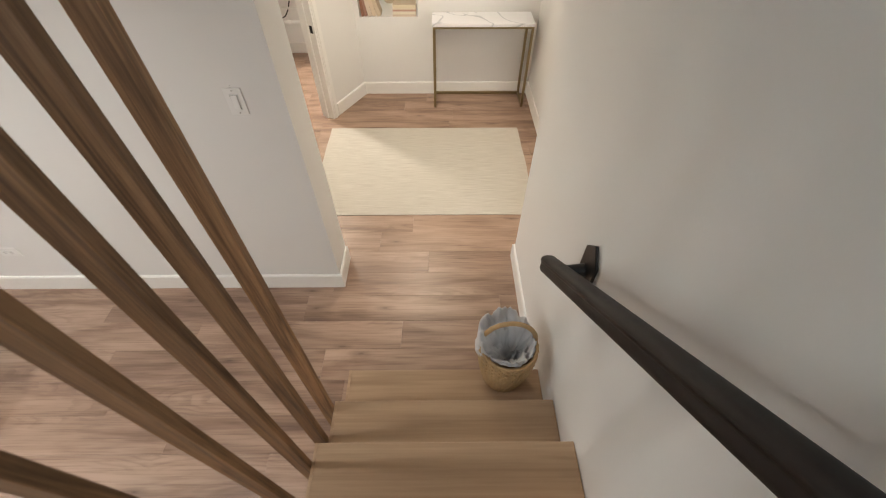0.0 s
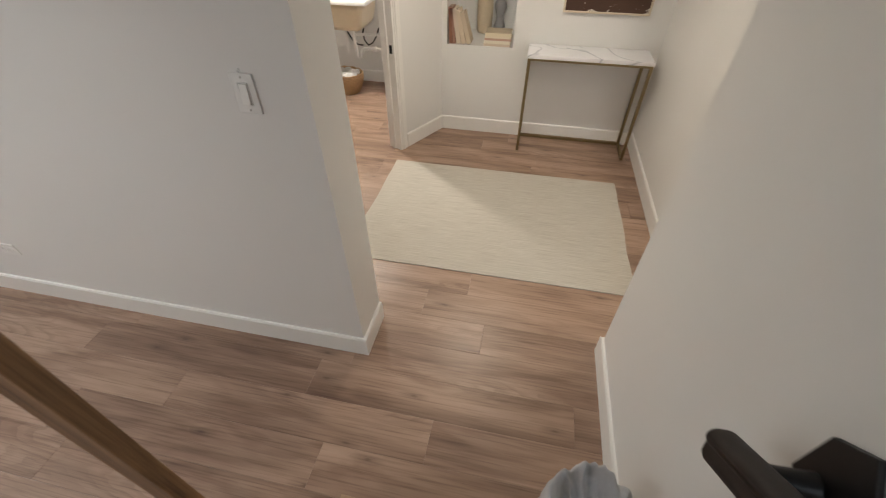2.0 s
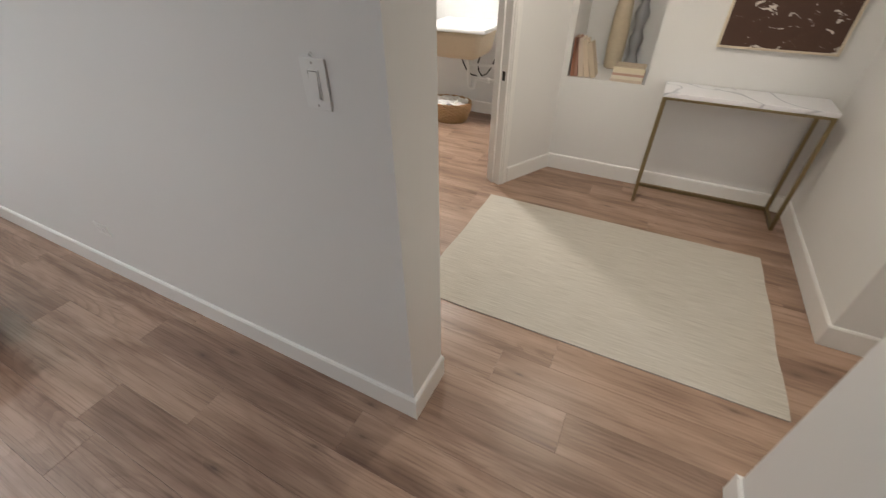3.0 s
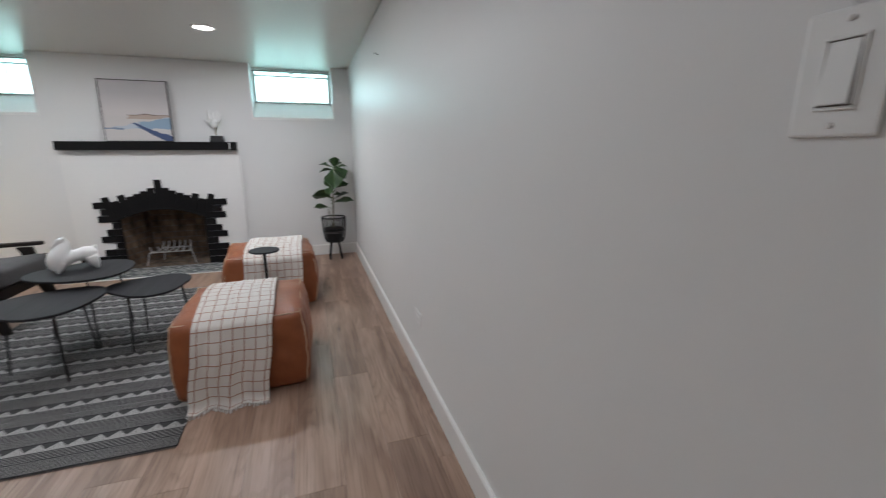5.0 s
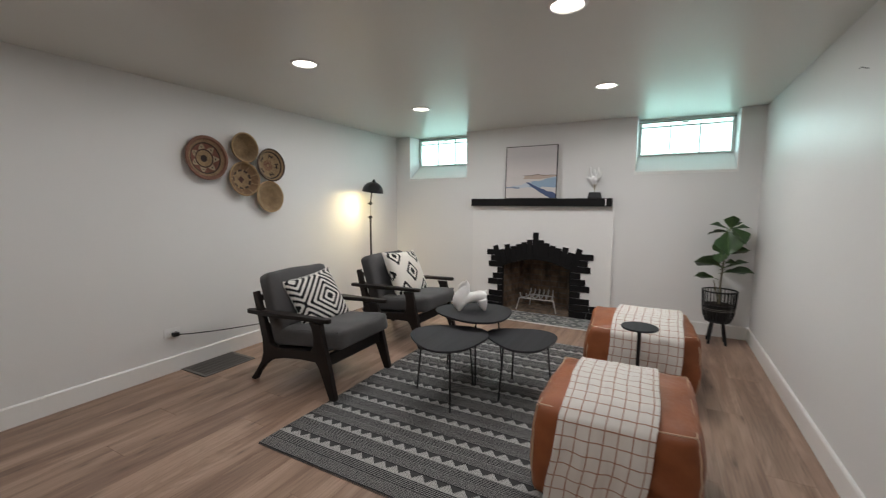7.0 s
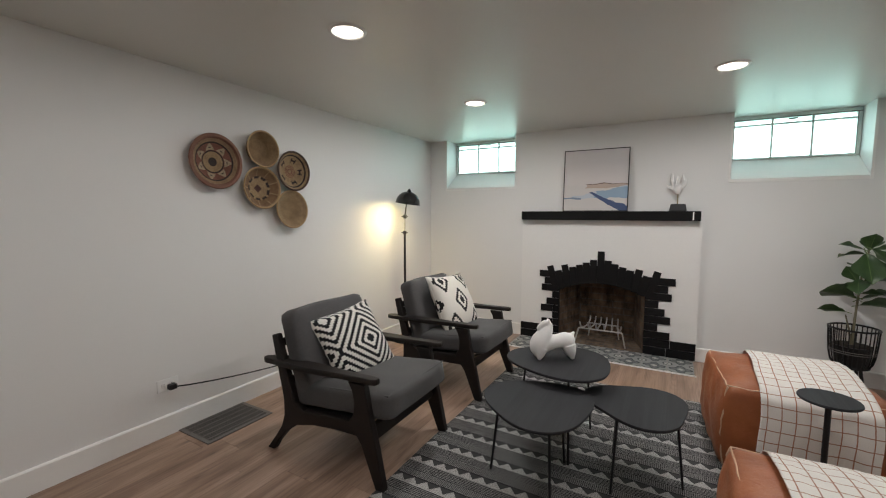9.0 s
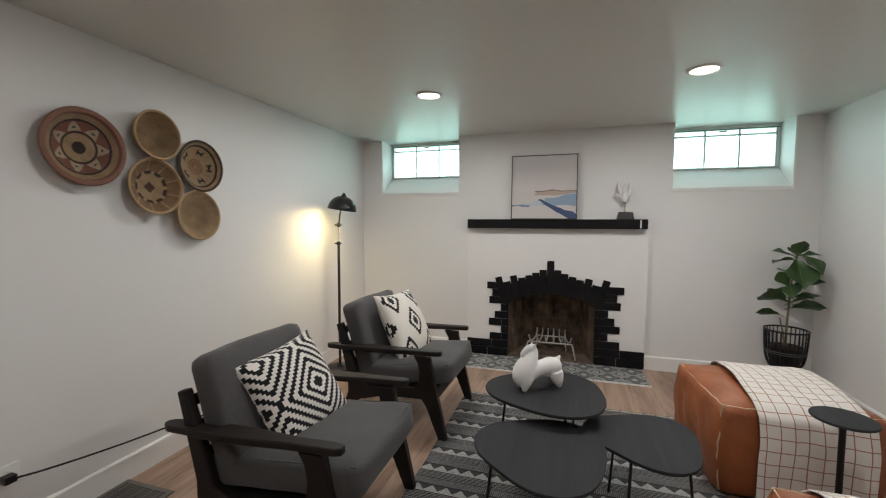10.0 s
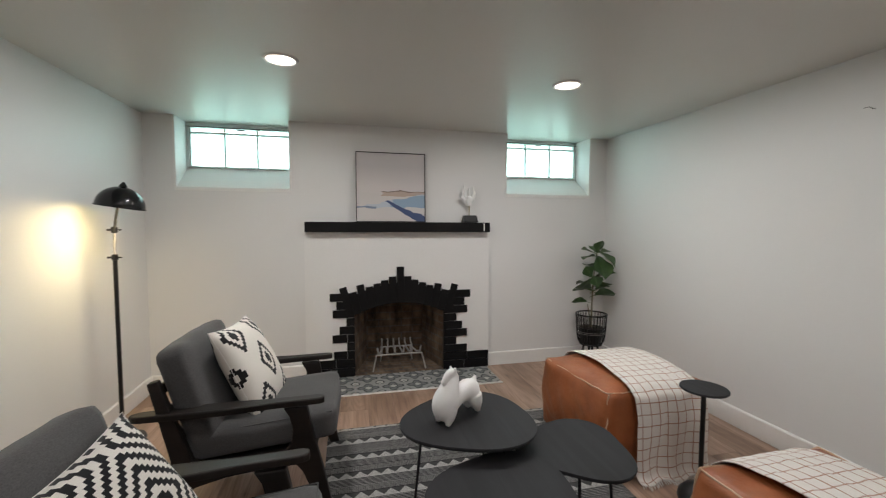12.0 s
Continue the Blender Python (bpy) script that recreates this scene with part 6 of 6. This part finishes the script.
# ---- stair basket ----
def woven_basket(m, r0, r1, h, material, label, handle):
    ob = thing("wicker_basket", label, "basket", m)
    bm = bmesh.new()
    n = max(11, round(h / 0.017))
    for i in range(n):
        t = i / (n - 1)
        r = r0 + (r1 - r0) * math.sin(t * math.pi * 0.55) / math.sin(math.pi * 0.55)
        tube(bm, [((r + 0.005 * math.cos(math.pi * (j / 2 + i))) * math.cos(2 * math.pi * j / 96), (r + 0.005 * math.cos(math.pi * (j / 2 + i))) * math.sin(2 * math.pi * j / 96), h * 0.03 + h * 0.95 * t) for j in range(96)], h / n * 0.5, 6, closed=True)
    part("weave", bm, material, ob, smooth=True)
    bm = bmesh.new()
    lathe(bm, [(0.001, 0.0), (r0, 0.0), (r0, 0.008), (0.001, 0.008)], 24, cap=False)
    part("bottom", bm, material, ob)
    for k in range(24):
        a = 2 * math.pi * k / 24
        bm = bmesh.new()
        tube(bm, [((r0 + (r1 - r0) * math.sin(t * math.pi * 0.55) / math.sin(math.pi * 0.55) + 0.003) * math.cos(a), (r0 + (r1 - r0) * math.sin(t * math.pi * 0.55) / math.sin(math.pi * 0.55) + 0.003) * math.sin(a), h * t) for t in (0.02, 0.25, 0.5, 0.75, 1.0)], 0.005, 5)
        part("stake", bm, material, ob)
    bm = bmesh.new()
    tube(bm, [(r1 * math.cos(2 * math.pi * j / 40), r1 * math.sin(2 * math.pi * j / 40), h + 0.004 * math.sin(j * 2.5)) for j in range(40)], 0.009, 6, closed=True)
    part("rim", bm, material, ob, smooth=True)
    if handle:
        bm = bmesh.new()
        tube(bm, [(r1 * math.cos(a), 0.02, h - 0.02 + handle * math.sin(a)) for a in (math.pi * k / 24 for k in range(25))], 0.011, 8)
        part("handle", bm, material, ob, "wrapped arched handle", smooth=True)
    return ob


def crumpled(name, label, category, m, rx, h0, amp, material, seed):
    """A heap of soft cloth."""
    ob = thing(name, label, category, m)
    bm = bmesh.new()
    def at(a, b):
        ang, t = 2 * math.pi * b, a
        r = rx * t * (1 + 0.05 * math.sin(5 * ang + seed))
        ridge = 0.9 - 2.6 * abs(noise.noise(Vector((math.cos(ang) * t * 1.9 + seed, math.sin(ang) * t * 1.9, seed)))) - 0.7 * abs(noise.noise(Vector((math.cos(ang) * t * 4.5, math.sin(ang) * t * 4.5 + seed, 3.0))))
        z = h0 + amp * ridge
        return (r * math.cos(ang), r * math.sin(ang), z - 0.02 * t)
    sheet(bm, 20, 60, at, lambda a, b: (a, b))
    cl = part("cloth", bm, material, ob, smooth="all")
    so = cl.modifiers.new("thick", "SOLIDIFY")
    so.thickness = 0.005
    return ob


def nested_cloth(name, label, category, m, rim, material, seed):
    """A cloth lining a basket: hollow in the middle, puffed over the rim and hanging outside on one side."""
    ob = thing(name, label, category, m)
    bm = bmesh.new()
    def at(a, b):
        ang = 2 * math.pi * b
        over = max(0.0, math.cos(ang - radians(125))) ** 0.7       # the side where it spills out
        p = Vector((a * math.cos(ang) + 0.25, a * math.sin(ang) - 0.15, seed))
        warp = noise.noise_vector(p * 1.7) * 0.5
        fold = 1.3 - 4.2 * abs(noise.noise((p + warp) * 2.3)) - 1.6 * abs(noise.noise((p + warp) * 5.0)) + 0.5 * math.sin(17 * ang + 4 * warp.x * 6) * a
        reach = 0.93 + 0.30 * over
        q = min(1.0, a * 1.45) * reach
        z = -0.105 + 0.15 * min(1.0, a * 1.5) ** 1.5 + 0.055 * over * math.sin(math.pi * min(1, a * 1.1))
        if a > 0.69:
            z -= (a - 0.69) / 0.31 * (0.125 * over + 0.02)
            q += 0.10 * over * math.sin((a - 0.69) / 0.31 * math.pi * 0.6)
        r = rim * q * (1 + 0.035 * fold * a)
        return (r * math.cos(ang), r * math.sin(ang), z + 0.024 * fold * min(1, 0.35 + a * 2) * (1.0 if a < 0.75 else 0.6))
    sheet(bm, 44, 140, at, lambda a, b: (a, b))
    cl = part("cloth", bm, material, ob, smooth="all")
    so = cl.modifiers.new("thick", "SOLIDIFY")
    so.thickness = 0.004
    return ob


SB = (-0.252, 1.405, 0.1802)
woven_basket(pose(*SB, 0, 0, 0), 0.088, 0.125, 0.315, M_WICKER, "honey wicker basket with an arched handle on the lowest stair", 0.165)
nested_cloth("grey_blanket", "light grey knit blanket lining the wicker basket and spilling out", "blanket", pose(SB[0], SB[1], SB[2] + 0.300), 0.120, M_CLOTH, 2.0)

# ---- hall ----
ct = thing("console_table", "narrow console table with white marble top and brass frame", "console table", pose(-0.175, 4.452, 0.004))
part("marble_top", boxes((-0.452, 0.452, -0.135, 0.150, 0.758, 0.785)), M_MARBLE, ct, "white marble slab with grey veins", bevel=0.002)
for sx in (-1, 1):
    for y in (-0.128, 0.143):
        part("leg", boxes((sx * 0.435 - 0.011, sx * 0.435 + 0.011, y - 0.011, y + 0.011, 0, 0.758)), M_BRASS, ct, bevel=0.001)
    part("side_bar", boxes((sx * 0.435 - 0.011, sx * 0.435 + 0.011, -0.117, 0.132, 0, 0.02)), M_BRASS, ct)
    part("top_side_bar", boxes((sx * 0.435 - 0.011, sx * 0.435 + 0.011, -0.117, 0.132, 0.744, 0.758)), M_BRASS, ct)
part("front_bar", boxes((-0.424, 0.424, -0.139, -0.117, 0.744, 0.758)), M_BRASS, ct)
part("back_bar", boxes((-0.424, 0.424, 0.132, 0.154, 0.0, 0.022)), M_BRASS, ct)

art = thing("wall_art", "brown and white abstract print in a pale frame", "wall art", pose(-0.105, HY, 1.02))
bm = bmesh.new()
lay = bm.loops.layers.uv.verify()
f = bm.faces.new([bm.verts.new(p) for p in ((-0.295, -0.022, 0.012), (0.295, -0.022, 0.012), (0.295, -0.022, 0.59), (-0.295, -0.022, 0.59))])
for lp_, uv in zip(f.loops, ((0, 0), (0.6, 0), (0.6, 0.6), (0, 0.6))):
    lp_[lay].uv = uv
part("print", bm, M_ART, art)
for b in ((-0.308, -0.295, -0.028, -0.001, 0, 0.602), (0.295, 0.308, -0.028, -0.001, 0, 0.602), (-0.295, 0.295, -0.028, -0.001, 0, 0.012), (-0.295, 0.295, -0.028, -0.001, 0.59, 0.602)):
    part("frame", boxes(b), M_PAPER, art, "pale wooden frame")


def book(m, w, h, d, colour, lean=0.0):
    col = plain("book_cover", colour, 0.7, var=0.1, scale=80)
    ob = thing("book", "cloth bound book in the wall niche", "book", m, "books in the niche")
    part("cover", boxes((0, 0.002, 0, d, 0, h), (w - 0.002, w, 0, d, 0, h), (0.002, w - 0.002, 0, 0.003, 0, h)), col, ob)
    part("pages", boxes((0.002, w - 0.002, 0.003, d - 0.004, 0.003, h - 0.003)), M_PAPER, ob)


NZ = 0.7405
for k, (x, w, h, lean, c) in enumerate(((-1.285, 0.026, 0.262, 2, (0.30, 0.14, 0.09)), (-1.253, 0.022, 0.265, 6, (0.36, 0.20, 0.15)), (-1.222, 0.036, 0.258, 10, (0.64, 0.54, 0.44)), (-1.178, 0.034, 0.252, 14, (0.66, 0.55, 0.42)), (-1.135, 0.034, 0.235, 17, (0.58, 0.48, 0.36)))):
    book(pose(x, HY + 0.015, NZ, 0, -lean, 0), w, h, 0.13, c)
z = NZ
for k, (c, w) in enumerate((((0.60, 0.50, 0.40), 0.215), ((0.72, 0.66, 0.54), 0.21), ((0.50, 0.32, 0.25), 0.215), ((0.72, 0.64, 0.48), 0.21), ((0.50, 0.42, 0.31), 0.205))):
    t = (0.018, 0.024, 0.016, 0.038, 0.006)[k]
    book(pose(-0.995 + 0.002 * k + w, HY + 0.012, z, 0, -90, 0) @ pose(0, 0, 0), t, w, 0.14, c)
    z += t + 0.0005


def vase(name, label, x, y, prof, material):
    ob = thing(name, label, "vase", pose(x, y, NZ))
    bm = bmesh.new()
    lathe(bm, prof, 28)
    part("body", bm, material, ob, smooth=True)
    return ob


vase("vase", "tall cream ceramic vase in the niche", -1.045, HY + 0.41, [(0.05, 0), (0.062, 0.01), (0.068, 0.15), (0.066, 0.30), (0.055, 0.45), (0.04, 0.52), (0.045, 0.55)], plain("cream_ceramic", (0.62, 0.52, 0.38), 0.5))
vase("vase", "grey rippled vase in the niche", -0.915, HY + 0.41, [(0.04 + 0.012 * math.sin(k * 1.05), 0.028 * k) for k in range(19)], plain("grey_ceramic", (0.30, 0.30, 0.31), 0.45))

# laundry door casing and strike
bm = boxes((0.0, 0.062, -0.016, -0.001, 0, 2.10), (0.012, 0.030, -0.022, -0.016, 0, 2.10))
bm.transform(AM)
door = tagged(new("door_1"), "white painted laundry doorway with moulded casing", "doorway", kind="structure")
part("casing", bm, M_TRIM, door, bevel=0.002)
bm = boxes((-0.018, -0.001, -0.012, 0.125, 0, 2.05), (-0.030, -0.018, 0.05, 0.075, 0, 2.04))
bm.transform(AM)
part("jamb", bm, M_TRIM, door, bevel=0.001)
bm = boxes((-0.020, -0.0185, 0.008, 0.036, 0.79, 0.85))
bm.transform(AM)
part("strike_plate", bm, M_BLACK, door, "black strike plate")
bm = boxes((-0.81, -0.79, -0.012, 0.125, 0, 2.05))
bm.transform(AM)
part("jamb", bm, M_TRIM, door)

# laundry sink with its drain
sk = thing("laundry_sink", "almond plastic utility sink hung on the laundry wall", "sink", pose(-2.47, 5.33, 0.03))
bm = bmesh.new()
lo = [bm.verts.new((x * 0.80, y * 0.84, 0.615)) for x, y in ((-0.30, -0.25), (0.26, -0.25), (0.26, 0.25), (-0.30, 0.25))]
hi = [bm.verts.new((x, y, 0.86)) for x, y in ((-0.30, -0.25), (0.26, -0.25), (0.26, 0.25), (-0.30, 0.25))]
bm.faces.new(lo[::-1])
for i in range(4):
    bm.faces.new((lo[i], lo[(i + 1) % 4], hi[(i + 1) % 4], hi[i]))
bm.faces.new(hi)
part("basin", bm, M_SINK, sk, bevel=0.045, smooth=True)
part("rim", boxes((-0.33, 0.33, -0.30, 0.285, 0.86, 0.90)), M_PLASTIC, sk, "white rim", bevel=0.012)
bm = bmesh.new()
tube(bm, [(-0.01, 0.10, 0.63), (-0.01, 0.13, 0.50), (-0.015, 0.17, 0.34), (-0.012, 0.17, 0.275), (0.012, 0.17, 0.252), (0.040, 0.17, 0.262), (0.050, 0.17, 0.32), (0.075, 0.17, 0.352), (0.20, 0.17, 0.355), (0.36, 0.17, 0.36)], 0.017, 10)
tube(bm, [(-0.02, 0.17, 0.492), (0.36, 0.17, 0.505)], 0.014, 8)
lathe(bm, [(0.022, -0.02), (0.026, -0.012), (0.026, 0.012), (0.022, 0.02)], 14, pose(0.20, 0.17, 0.355, 0, 90, 0))
part("drain_pipe", bm, M_PLASTIC, sk, "white plastic drain trap", smooth=True)
for pts in ([(-0.13, 0.2, 0.60), (-0.10, 0.2, 0.50), (-0.06, 0.2, 0.43), (0.0, 0.2, 0.385), (0.06, 0.2, 0.38)], [(0.10, 0.2, 0.60), (0.07, 0.2, 0.51), (0.08, 0.2, 0.43), (0.12, 0.2, 0.385), (0.17, 0.2, 0.41), (0.22, 0.2, 0.48), (0.24, 0.24, 0.55)]):
    bm = bmesh.new()
    tube(bm, pts, 0.007, 7)
    part("supply_hose", bm, M_BLACK, sk, "black supply hose", smooth=True)
woven_basket(pose(-2.60, 5.27, 0) @ Matrix.Diagonal((1, 0.74, 1, 1)), 0.175, 0.235, 0.20, M_WICKER2, "round woven laundry basket on the laundry floor", 0)
crumpled("towel", "folded white towel in the laundry basket", "towel", pose(-2.60, 5.27, 0.165) @ Matrix.Diagonal((1, 0.74, 1, 1)), 0.20, 0.045, 0.035, M_TOWEL, 5.0)
sg = thing("laundry_sign", "white wall sign with dark lettering", "sign", pose(-2.55, 5.618, 1.25))
part("panel", boxes((-0.45, 0.45, -0.02, 0, 0, 0.75)), M_PLASTIC, sg, bevel=0.003)
for k, wd_ in enumerate((0.5, 0.36, 0.42)):
    part("line", boxes((-wd_ / 2, wd_ / 2, -0.023, -0.02, 0.16 + 0.18 * k, 0.22 + 0.18 * k)), M_BLACK, sg)

lay_planks()
